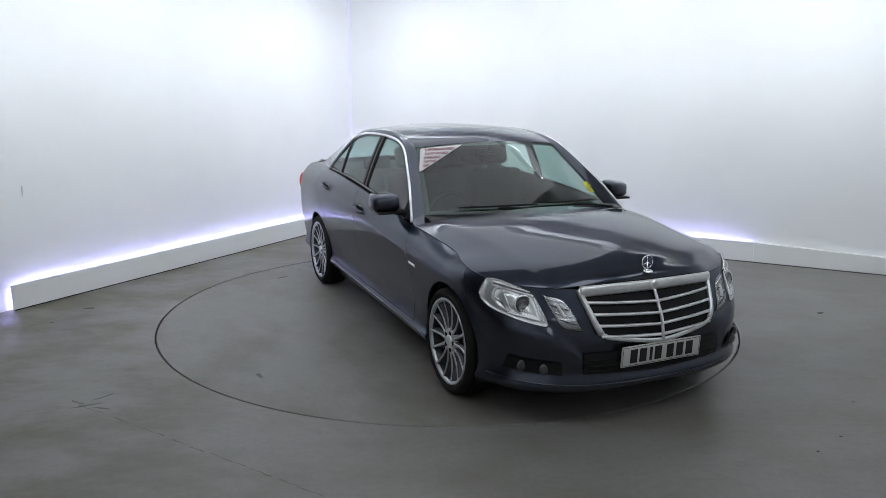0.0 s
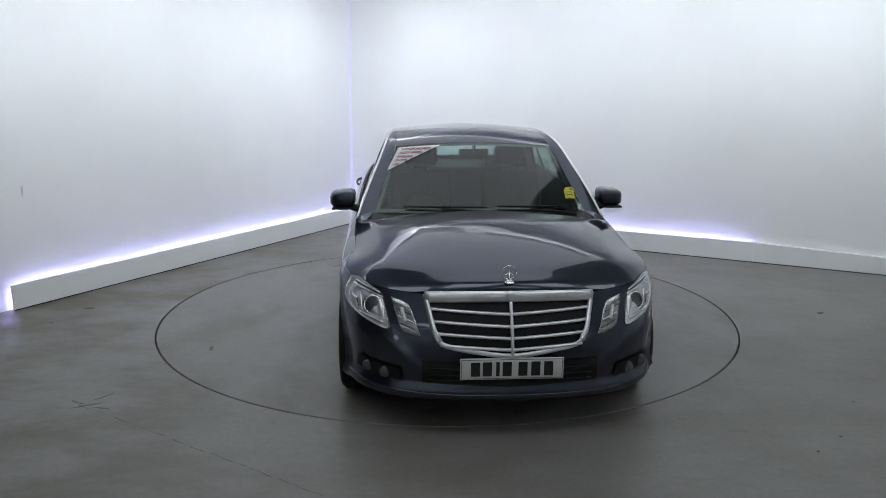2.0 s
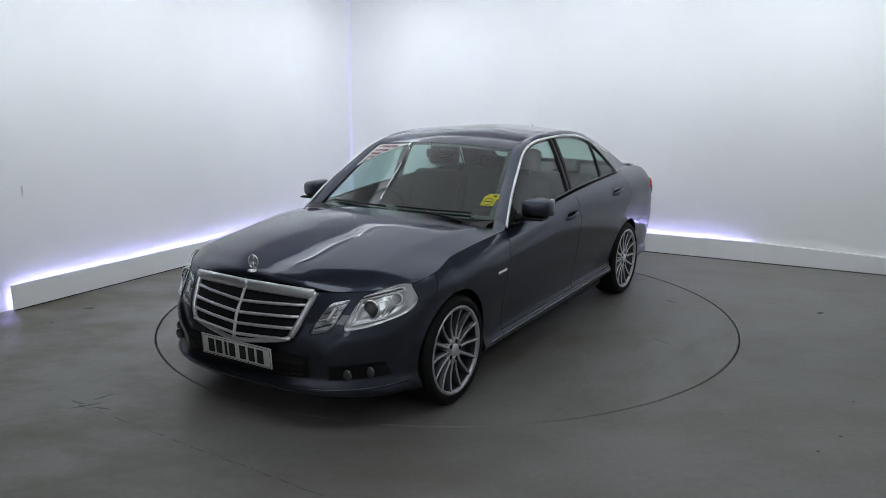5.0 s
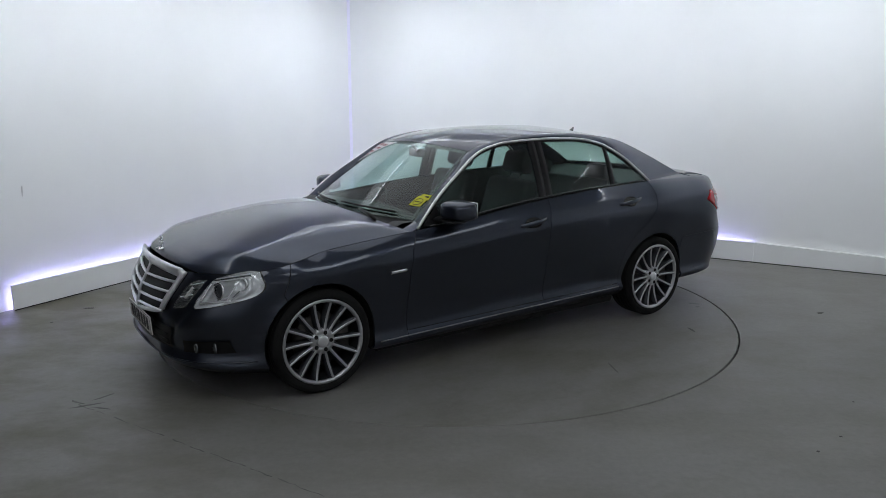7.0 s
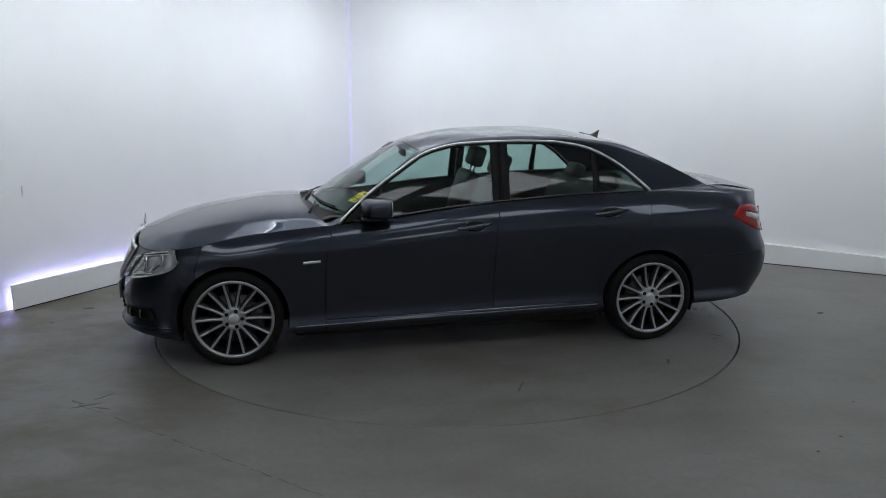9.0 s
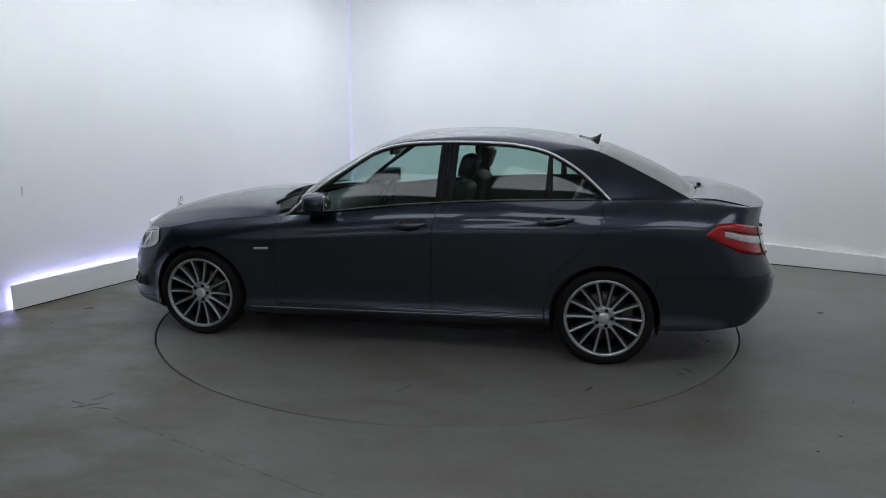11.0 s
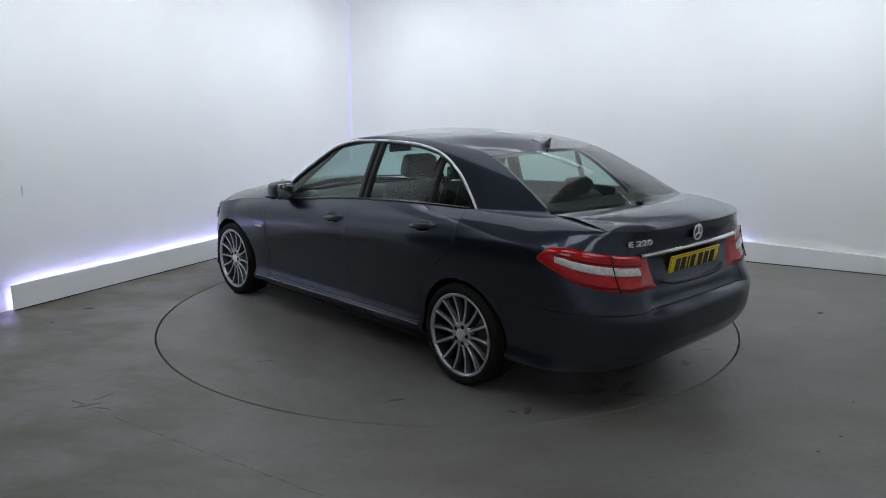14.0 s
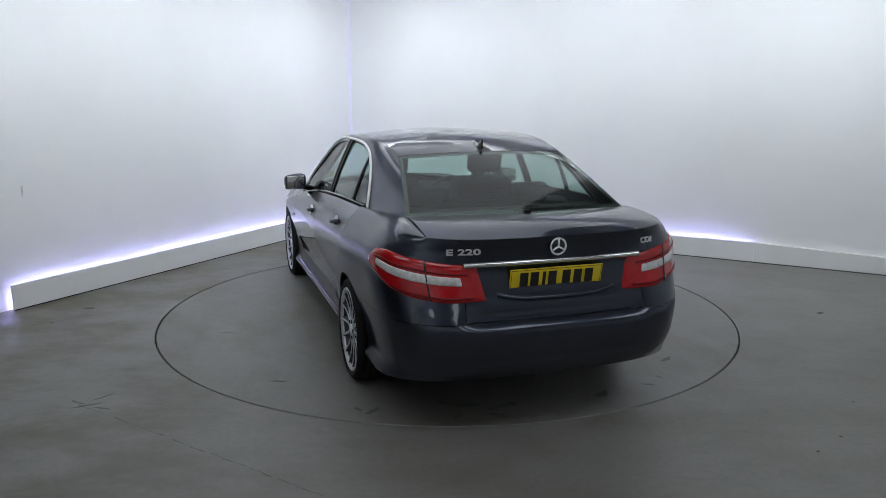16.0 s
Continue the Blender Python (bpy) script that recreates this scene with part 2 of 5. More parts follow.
# ---- the room ----
def wall_slab(name, a0, a1, b0, b1, material, z0=0.0, z1=ROOM_H):
    bm = bmesh.new()
    q = [room(a0, b0), room(a1, b0), room(a1, b1), room(a0, b1)]
    lo = [bm.verts.new((p.x, p.y, z0)) for p in q]
    hi = [bm.verts.new((p.x, p.y, z1)) for p in q]
    bm.faces.new(lo[::-1])
    bm.faces.new(hi)
    for k in range(4):
        bm.faces.new((lo[k], lo[(k + 1) % 4], hi[(k + 1) % 4], hi[k]))
    return tagged(obj(name, bm, material, smooth=False), kind="structure")


GAP = 0.06   # between the skirting's front and the wall
WALL_END = 5.6       # the white left-hand wall ends here; a dark partition goes on
wall_slab("wall_left", -GAP - 0.15, -GAP, -GAP, WALL_END, M_WALL)
wall_slab("wall_partition", -GAP - 0.15, -GAP - 0.01, WALL_END + 0.001, ROOM_B, M_DARK)
wall_slab("wall_right", -GAP - 0.15, ROOM_A, -GAP - 0.15, -GAP - 0.001, M_WALL)
wall_slab("wall_behind", -GAP - 0.15, ROOM_A, ROOM_B, ROOM_B + 0.15, M_BACK)
wall_slab("wall_side", ROOM_A, ROOM_A + 0.15, -GAP - 0.15, ROOM_B + 0.15, M_WALL)
wall_slab("ceiling", -GAP - 0.2, ROOM_A + 0.2, -GAP - 0.2, ROOM_B + 0.2, M_CEIL, ROOM_H + 0.001, ROOM_H + 0.12)

DISC_R = 2.246
PIT_R = 2.258


def floor_sheet():
    bm = bmesh.new()
    n = 160
    inner, low, outer = [], [], []
    c = [room(-0.3, -0.3), room(ROOM_A + 0.3, -0.3), room(ROOM_A + 0.3, ROOM_B + 0.3), room(-0.3, ROOM_B + 0.3)]
    for k in range(n):
        a = 2 * math.pi * k / n
        d = Vector((math.cos(a), math.sin(a), 0))
        best = 1e9
        for p, q in zip(c, c[1:] + c[:1]):
            e = q - p
            den = d.x * e.y - d.y * e.x
            if abs(den) > 1e-9:
                t = (p.x * e.y - p.y * e.x) / den
                s = (p.x * d.y - p.y * d.x) / den
                if t > 0 and -1e-6 <= s <= 1 + 1e-6:
                    best = min(best, t)
        inner.append(bm.verts.new(d * PIT_R))
        low.append(bm.verts.new(d * PIT_R + Vector((0, 0, -0.08))))
        outer.append(bm.verts.new(d * best))
    for k in range(n):
        j = (k + 1) % n
        bm.faces.new((inner[k], outer[k], outer[j], inner[j]))
        bm.faces.new((low[k], inner[k], inner[j], low[j]))
    ob = tagged(obj("floor", bm, M_FLOOR, smooth=False), "worn grey painted concrete workshop floor", kind="structure")
    bm = bmesh.new()
    bmesh.ops.create_circle(bm, cap_ends=True, radius=PIT_R + 0.05, segments=96,
                            matrix=Matrix.Translation((0, 0, -0.085)))
    tagged(obj("floor_pit", bm, M_PIT, smooth=False), kind="structure")
    return ob


floor_sheet()


def skirting(name, along, a0, a1, h=0.212, thick=0.018):
    """A board standing GAP in front of the wall, its upper edge eased."""
    bm = bmesh.new()
    prof = [(0, 0.003), (0, h - 0.004), (0.004, h), (thick - 0.003, h), (thick, h - 0.003), (thick, 0.003)]
    ends = []
    for s in (a0, a1):
        row = []
        for d, z in prof:
            p = room(s, -d, z) if along == "a" else room(-d, s, z)
            row.append(bm.verts.new(p))
        ends.append(row)
    n = len(prof)
    for k in range(n):
        bm.faces.new((ends[0][k], ends[0][(k + 1) % n], ends[1][(k + 1) % n], ends[1][k]))
    bm.faces.new(ends[0][::-1])
    bm.faces.new(ends[1])
    return tagged(obj(name, bm, M_SKIRT, smooth=False), "white painted skirting board on the wall", kind="structure")


SK_END = 4.79        # where the left-hand board ends
GLOW_END = 5.05      # where the right-hand strip ends
skirting("skirting_board_1", "b", 0.002, SK_END)
skirting("skirting_board_2", "a", -0.018, GLOW_END)


def skirting_flat():
    """Beyond the strip the board runs back against the wall."""
    bm = bmesh.new()
    h, far = 0.212, 7.4
    prof = [(0, 0.003), (0, h - 0.004), (0.004, h), (GAP, h - 0.001), (GAP, 0.003)]
    ends = [[bm.verts.new(room(s, -d, z * (1 if s < 6 else 0.66))) for d, z in prof] for s in (GLOW_END + 0.004, far)]
    for k in range(5):
        bm.faces.new((ends[0][k], ends[0][(k + 1) % 5], ends[1][(k + 1) % 5], ends[1][k]))
    bm.faces.new(ends[0][::-1])
    bm.faces.new(ends[1])
    tagged(obj("skirting_board_3", bm, M_SKIRT, smooth=False), "white skirting board flush against the wall", kind="structure")


skirting_flat()


def floor_gap(name, a0, a1, b0, b1):
    """The dark gap between a board and the floor."""
    bm = bmesh.new()
    q = [room(a0, b0), room(a1, b0), room(a1, b1), room(a0, b1)]
    lo = [bm.verts.new((p.x, p.y, 0.0005)) for p in q]
    hi = [bm.verts.new((p.x, p.y, 0.009)) for p in q]
    bm.faces.new(hi)
    for k in range(4):
        bm.faces.new((lo[k], lo[(k + 1) % 4], hi[(k + 1) % 4], hi[k]))
    tagged(obj(name, bm, M_PIT, smooth=False), "thin dark dirty joint between skirting and floor", kind="structure")


floor_gap("trim_1", 0.0005, 0.003, 0.006, SK_END)
floor_gap("trim_2", 0.006, 7.4, 0.0005, 0.003)


def strip_box(a0, a1, b0, b1, z0, z1):
    bm = bmesh.new()
    q = [room(a0, b0), room(a1, b0), room(a1, b1), room(a0, b1)]
    lo = [bm.verts.new((p.x, p.y, z0)) for p in q]
    hi = [bm.verts.new((p.x, p.y, z1)) for p in q]
    bm.faces.new(lo[::-1])
    bm.faces.new(hi)
    for k in range(4):
        bm.faces.new((lo[k], lo[(k + 1) % 4], hi[(k + 1) % 4], hi[k]))
    return bm


def light_strip(bm, material, label):
    ob = new("light_strip")
    part("strip", bm, material, ob, smooth=False)
    tagged(ob, label, "light strip", "light strips along the wall")


light_strip(strip_box(-0.032, -0.020, 0.06, SK_END - 0.05, 0.100, 0.112), M_STRIP, "violet-white light strip glowing behind the skirting board")
light_strip(strip_box(0.06, GLOW_END - 0.1, -0.032, -0.020, 0.100, 0.112), M_STRIP, "violet-white light strip glowing behind the skirting board")
light_strip(strip_box(-0.032, -0.020, SK_END - 0.075, SK_END - 0.063, 0.01, 0.112), M_STRIP, "short upright light strip at the board's end")
bm = bmesh.new()
w = 0.03
lo = [bm.verts.new(room(-GAP + p, -GAP + q, 0.02)) for p, q in ((0.002, 0.002), (w, 0.002), (0.002, w))]
hi = [bm.verts.new(room(-GAP + p, -GAP + q, 2.93)) for p, q in ((0.002, 0.002), (w, 0.002), (0.002, w))]
bm.faces.new(lo)
bm.faces.new(hi)
for k in range(3):
    bm.faces.new((lo[k], lo[(k + 1) % 3], hi[(k + 1) % 3], hi[k]))
light_strip(bm, M_STRIP2, "dim violet light strip upright in the corner")


def ceiling_light(a, b, facing, length=1.5, h=0.24):
    """A wall washer under the ceiling: a tilted housing whose frosted face looks at the wall (facing: 'a-', 'b-', 'a+' or 'b+')."""
    ob = new("ceiling_light")
    d = {"a-": -DR, "b-": -DL, "a+": DR, "b+": DL}[facing]
    turn = math.atan2(d.y, d.x)
    ob.matrix_basis = Matrix.LocRotScale(room(a, b, ROOM_H - 0.10), Euler((0, 0, turn)), None)
    tilt = Matrix.Rotation(radians(26), 4, "Y")
    bm = bmesh.new()
    box(bm, (-0.05, -length / 2 - 0.02, -h / 2 - 0.015), (0.0, length / 2 + 0.02, h / 2 + 0.015), 0.006, tilt)
    part("housing", bm, M_ALU, ob, smooth=False)
    bm = bmesh.new()
    box(bm, (0.002, -length / 2, -h / 2), (0.012, length / 2, h / 2), 0.0, tilt)
    part("diffuser", bm, M_GLOW, ob, smooth=False)
    for y in (-length * 0.4, length * 0.4):
        bm = bmesh.new()
        box(bm, (-0.03, y - 0.015, 0.0), (-0.01, y + 0.015, 0.10))
        part("bracket", bm, M_ALU, ob, smooth=False)
    return tagged(ob, "long wall-washer light hung below the ceiling, facing the wall", "ceiling light", "ceiling lights")


# washers along each bright wall, and a few at the camera's end of the room
for k in range(3):
    ceiling_light(1.5, 1.5 + 1.85 * k, "a-")
for k in range(4):
    ceiling_light(1.6 + 1.9 * k, 1.5, "b-")
for k in range(3):
    ceiling_light(2.0 + 2.4 * k, ROOM_B - 1.3, "b+")


def square_light(x, y, w=0.6, glow=None, label="square white light panel set in the ceiling"):
    ob = new("ceiling_light")
    ob.matrix_basis = Matrix.LocRotScale(Vector((x, y, ROOM_H)), Euler((0, 0, math.atan2(DR.y, DR.x))), None)
    bm = bmesh.new()
    t = 0.02
    for lo, hi in (((-w / 2 - t, -w / 2 - t, -0.03), (-w / 2, w / 2 + t, 0)), ((w / 2, -w / 2 - t, -0.03), (w / 2 + t, w / 2 + t, 0)),
                   ((-w / 2, -w / 2 - t, -0.03), (w / 2, -w / 2, 0)), ((-w / 2, w / 2, -0.03), (w / 2, w / 2 + t, 0))):
        box(bm, lo, hi)
    part("frame", bm, M_ALU, ob, smooth=False)
    bm = bmesh.new()
    box(bm, (-w / 2 + 0.002, -w / 2 + 0.002, -0.024), (w / 2 - 0.002, w / 2 - 0.002, -0.004))
    part("diffuser", bm, glow or M_DOWN, ob, smooth=False)
    return tagged(ob, label, "ceiling light", "ceiling lights")


for x, y in ((-1.7, -3.1), (0.0, -3.3), (1.7, -3.3), (3.4, -2.6), (-1.4, -5.6), (1.4, -5.6)):
    square_light(x, y, 1.15)
p = room(2.75, 2.75)
square_light(p.x, p.y, 3.4, M_SOFT, "broad frosted light box set in the ceiling over the turntable")


# ---- floor marks ----
def blot(name, x, y, r, material, stretch=1.0, turn=0.0, parent=None, seed=1, label=""):
    """A thin irregular patch of dirt lying on the floor."""
    rnd = random.Random(seed)
    bm = bmesh.new()
    n = 36
    vs = []
    q = r
    for k in range(n):
        a = 2 * math.pi * k / n
        q = 0.6 * q + 0.4 * r * (0.3 + 1.4 * rnd.random())
        px, py = q * math.cos(a) * stretch, q * math.sin(a)
        vs.append(bm.verts.new((x + px * math.cos(turn) - py * math.sin(turn), y + px * math.sin(turn) + py * math.cos(turn), 0.0015)))
    top = bm.verts.new((x, y, 0.003))
    for k in range(n):
        bm.faces.new((vs[k], vs[(k + 1) % n], top))
    ob = part(name, bm, material, parent) if parent else obj(name, bm, material)
    if not parent:
        tagged(ob, label or "small dark speck of dirt on the floor", "dirt speck", "dirt specks")
    return ob


def floor_crack():
    rnd = random.Random(5)
    bm = bmesh.new()
    a, b = Vector((-2.10, -1.98, 0.002)), Vector((-0.30, -3.12, 0.002))
    side = (b - a).cross(Vector((0, 0, 1))).normalized()
    prev = None
    for k in range(61):
        p = a.lerp(b, k / 60) + side * (rnd.random() - 0.5) * 0.012
        w = 0.0035 * (0.3 + rnd.random())
        cur = (bm.verts.new(p - side * w), bm.verts.new(p + side * w))
        if prev and rnd.random() > 0.22:
            bm.faces.new((prev[0], cur[0], cur[1], prev[1]))
        prev = cur
    tagged(obj("floor_joint", bm, M_CRACK), "thin dark joint line across the concrete", kind="structure")


floor_crack()

# a small scuff on the left-hand wall
bm = bmesh.new()
rnd = random.Random(9)
ring = []
for k in range(16):
    t = 2 * math.pi * k / 16
    r = 0.6 + 0.6 * rnd.random()
    ring.append(bm.verts.new(room(-GAP + 0.0015, 4.578 + 0.010 * r * math.cos(t), 0.954 + 0.05 * r * math.sin(t))))
bm.faces.new(ring)
tagged(obj("wall_scuff", bm, M_SCUFF), "faint grey scuff on the white wall", "scuff")

# ---- turntable ----
turntable = new("turntable")
bm = bmesh.new()
rings = lathe(bm, [(DISC_R, -0.07), (DISC_R, -0.004), (DISC_R - 0.004, 0.0), (1.5, 0.0), (0.7, 0.0), (0.02, 0.0)], 160, "z")
bm.faces.new(rings[-1])
part("disc", bm, M_DISC, turntable, smooth=False)
tagged(turntable, "flush round grey painted vehicle turntable in the floor", "turntable")

# ---- the car: x forward from mid wheelbase, y to its left; it stands off the turntable's axis ----
OFF = Vector((0.171, 0.168, 0))
car = new("car")
tagged(car, "dark blue metallic four-door saloon car with multi-spoke alloy wheels", "car")


def cpart(name, bm, material, parent=None, label="", smooth=True):
    """A part of the car, given in the car's own measures."""
    bmesh.ops.translate(bm, vec=OFF, verts=bm.verts[:])
    return part(name, bm, material, parent or car, label, smooth)


HUB_F, HUB_R, HUB_Z = 1.437, -1.437, 0.315
ARCH_R = 0.352
X1F, X1R = 1.40, -1.85        # where the side starts to turn into nose and tail

Z_TOP = [(-2.6, 1.03), (-2.40, 1.035), (-2.2, 1.045), (-1.9, 1.06), (-1.4, 1.07), (-0.78, 1.05), (-0.30, 1.02), (0.04, 0.99), (0.38, 0.945),
         (0.75, 0.912), (1.03, 0.885), (1.28, 0.855), (1.45, 0.83), (1.73, 0.775), (1.95, 0.742), (2.08, 0.728), (2.3, 0.735)]
Y_TOP = [(-2.3, 0.70), (-1.95, 0.775), (-1.4, 0.805), (-0.8, 0.835), (0.0, 0.85), (0.75, 0.845), (1.1, 0.83), (1.4, 0.815)]
Z_BOT = [(-2.6, 0.295), (-2.2, 0.285), (-1.85, 0.25), (-1.7, 0.22), (-1.1, 0.205), (1.1, 0.19), (1.7, 0.17), (2.0, 0.17), (2.3, 0.185)]
W_Z = [(0.15, 0.79), (0.20, 0.845), (0.235, 0.888), (0.258, 0.897), (0.285, 0.876), (0.33, 0.868), (0.40, 0.874), (0.50, 0.888), (0.62, 0.906), (0.74, 0.921), (0.84, 0.927), (0.93, 0.921), (1.1, 0.90)]
W_X = [(-1.95, 0.972), (-1.5, 1.0), (-0.5, 0.998), (0.6, 0.998), (1.3, 1.0), (1.5, 0.995)]
XF_Z = [(0.15, 2.10), (0.185, 2.19), (0.225, 2.238), (0.26, 2.238), (0.30, 2.215), (0.36, 2.225), (0.44, 2.235), (0.52, 2.225), (0.60, 2.18), (0.68, 2.135), (0.74, 2.105), (0.80, 2.08)]
XR_Z = [(0.25, -2.37), (0.30, -2.44), (0.36, -2.50), (0.405, -2.52), (0.425, -2.537), (0.50, -2.545), (0.588, -2.545), (0.602, -2.538), (0.618, -2.472), (0.70, -2.468), (0.74, -2.445), (0.80, -2.43), (0.87, -2.418), (0.90, -2.425), (0.98, -2.43), (1.04, -2.46)]
XRS_Z = [(0.25, -2.37), (0.30, -2.44), (0.36, -2.50), (0.405, -2.52), (0.425, -2.537), (0.50, -2.545), (0.588, -2.545), (0.64, -2.525), (0.70, -2.49), (0.80, -2.45), (0.90, -2.43), (0.98, -2.43), (1.04, -2.46)]
CREASE = [(-1.9, 0.955), (-1.0, 0.905), (-0.29, 0.87), (0.39, 0.81), (0.80, 0.762), (1.2, 0.74)]
z_top, y_top, z_bot = curve(Z_TOP, 0.11), curve(Y_TOP, 0.12), curve(Z_BOT, 0.08)
w_z, w_x, crease_z = curve(W_Z, 0.011), curve(W_X, 0.15), curve(CREASE, 0.15)
w_z2 = curve(W_Z, 0.05)
xf_z, xr_z, xrs_z = curve(XF_Z, 0.012), curve(XR_Z, 0.010), curve(XRS_Z, 0.02)
# door edges, x over z
L1 = [(0.2, 0.85), (0.46, 0.85), (0.65, 0.842), (0.80, 0.82), (0.92, 0.765)]
L2 = [(0.2, -0.29), (0.68, -0.29), (0.87, -0.30), (1.02, -0.33)]
L3 = [(0.2, -1.045), (0.41, -1.05), (0.57, -1.09), (0.68, -1.18), (0.78, -1.32), (0.85, -1.385), (0.97, -1.41), (1.07, -1.40)]


def side_y(x, z):
    zs = z + 0.023 * max(-1.1, min(1.1, x)) if z < 0.40 else z
    if 0.34 < z < 0.40:
        zs = z + 0.023 * max(-1.1, min(1.1, x)) * (0.40 - z) / 0.06
    base = (w_z(zs) if zs < 0.34 else w_z(zs) + (w_z2(zs) - w_z(zs)) * min(1, (zs - 0.34) / 0.1)) * w_x(x)
    zt = z_top(x)
    yt = y_top(x)
    t = min(1, max(0, (z - (zt - 0.17)) / 0.17))
    y = base + (yt - base) * t ** 2.4
    zc = crease_z(x)     # pressed line along the doors: proud below, hollow above
    d = (z - zc) / 0.045
    fade = min(1, max(0, (1.15 - x) / 0.3)) * min(1, max(0, (x + 2.0) / 0.4))
    y -= 0.014 * fade * (1 / (1 + math.exp(-d * 8))) * math.exp(-max(0, d) * 0.45)
    y -= 0.010 * math.exp(-((z - 0.40) / 0.09) ** 2) * min(1, max(0, (1.0 - abs(x)) / 0.2))
    return y


n_front = curve([(0.5, 3.0), (0.78, 2.45)], 0.05)


n_rear = curve([(0.6, 3.7), (0.95, 3.2)], 0.06)


def nominal(c):
    """Column number to nominal x: c in -1..0 tail, 0..1 side, 1..2 nose."""
    if c <= 0:
        return X1R + (-2.5 - X1R) * math.sin(-c * math.pi / 2) ** 0.8
    if c >= 1:
        return X1F + (2.2 - X1F) * math.sin((c - 1) * math.pi / 2) ** 0.8
    return X1R + (X1F - X1R) * c


def shell(c, z):
    """A point of the lower body."""
    if c > 1:
        a = (c - 1) * math.pi / 2
        n = n_front(z)
        y1 = side_y(X1F, min(z, 0.80))
        y1 += (0.90 - y1) * 0.5 * min(1, max(0, (z - 0.56) / 0.12))
        k = min(1, (c - 1) / 0.30)
        y0 = side_y(X1F, z)
        y1 = y0 + (y1 - y0) * k * k * (3 - 2 * k)
        xf = xf_z(z)
        sx, cy = math.sin(a) ** (2 / n), max(0.0, math.cos(a)) ** (2 / n)
        y = y1 * cy
        x = X1F + (xf - X1F) * sx
        # the middle of the bumper stands back from its swept corners
        edge = 0.62 - 0.9 * (0.56 - z)
        t = min(1, max(0, (edge + 0.03 - y) / 0.06))
        fade = min(1, max(0, (z - 0.36) / 0.06)) * min(1, max(0, (0.58 - z) / 0.05))
        x -= 0.019 * t * t * (3 - 2 * t) * fade
        return Vector((x, y, z))
    if c < 0:
        a = -c * math.pi / 2
        n = n_rear(z)
        y1 = side_y(X1R, z)
        w = min(1, max(0, (math.degrees(a) - 64) / 11))
        w = w * w * (3 - 2 * w)
        xr = xrs_z(z) + (xr_z(z) - xrs_z(z)) * w
        sx, cy = math.sin(a) ** (2 / n), max(0.0, math.cos(a)) ** (2 / n)
        return Vector((X1R + (xr - X1R) * sx, y1 * cy, z))
    x = nominal(c)
    e1, e2, e3 = table(L1, z), table(L2, z), table(L3, z)
    for lo, hi, plo, phi in ((0.85, X1F, e1, X1F), (-0.29, 0.85, e2, e1), (-1.40, -0.29, e3, e2), (X1R, -1.40, X1R, e3)):
        if lo <= x <= hi + 1e-6:
            x = plo + (phi - plo) * (x - lo) / (hi - lo)
            break
    return Vector((x, side_y(x, z), z))


def columns():
    cs = [-1 + k / 34 for k in range(34)]
    xs = []
    for lo, hi, n in ((X1R, -1.40, 16), (-1.40, -0.29, 32), (-0.29, 0.85, 32), (0.85, X1F, 18)):
        xs += [lo + (hi - lo) * k / n for k in range(n)]
    xs.append(X1F)
    cs += [(x - X1R) / (X1F - X1R) for x in xs]
    cs += [1 + (k + 1) / 40 for k in range(40)]
    return cs, xs


COLS, SIDE_XS = columns()
NROW = 34
VROW = [k / NROW for k in range(NROW + 1)]


def shell_point(c, v):
    xn = nominal(c)
    zb, zt = z_bot(xn), z_top(xn)
    if c > 1:
        zt = z_top(shell(c, 0.75).x)
    return shell(c, zb + (zt - zb) * v)


GRID = [[shell_point(c, v) for v in VROW] for c in COLS]


def surf(c, z, out=0.0):
    """A point on the lower body, lifted off it by out."""
    p = shell(c, z)
    e = 0.004
    du, dv = shell(min(2, c + e), z) - shell(max(-1, c - e), z), shell(c, z + e) - shell(c, z - e)
    n = du.cross(dv)
    if n.length < 1e-12:
        n = Vector((1 if c > 1 else -1, 0, 0))
    n.normalize()
    if n.dot(Vector((p.x * 0.15, p.y, 0))) < 0 or (abs(p.y) < 0.1 and n.x * p.x < 0):
        n = -n
    return p + n * out


def find_c(lo, hi, want, key):
    for _ in range(40):
        m = (lo + hi) / 2
        if key(m) < want:
            lo = m
        else:
            hi = m
    return (lo + hi) / 2


def front_c(y, z):
    """Column of the nose surface at half-width y."""
    return find_c(1.0, 2.0, -abs(y), lambda c: -shell(c, z).y)


def rear_c(y, z):
    return find_c(-1.0, 0.0, abs(y), lambda c: shell(c, z).y)


# region of each quad
C_BUMP_F = min(range(len(COLS)), key=lambda i: abs(GRID[i][20].x - 1.715))
ROW_BUMP_R = 15


def region(i, j):
    c = (COLS[i] + COLS[i + 1]) / 2
    x = nominal(c)
    p = (GRID[i][j] + GRID[i + 1][j + 1]) / 2
    if i >= C_BUMP_F:
        return "front_bumper"
    if c > 1 or x > 0.85:
        return "front_wing"
    if x > -0.29:
        return "front_door" if j >= 4 else "sill"
    if x > -1.40:
        return "rear_door" if j >= 4 and (GRID[i][j].x > -1.06 or p.z > 0.40) else "sill"
    if x < -1.79 and j < ROW_BUMP_R:
        return "rear_bumper"
    if c < 0 and GRID[i][20].y < (0.57 if p.z > 0.725 else 0.47) and j >= ROW_BUMP_R:
        return "boot_lid"
    return "rear_wing"


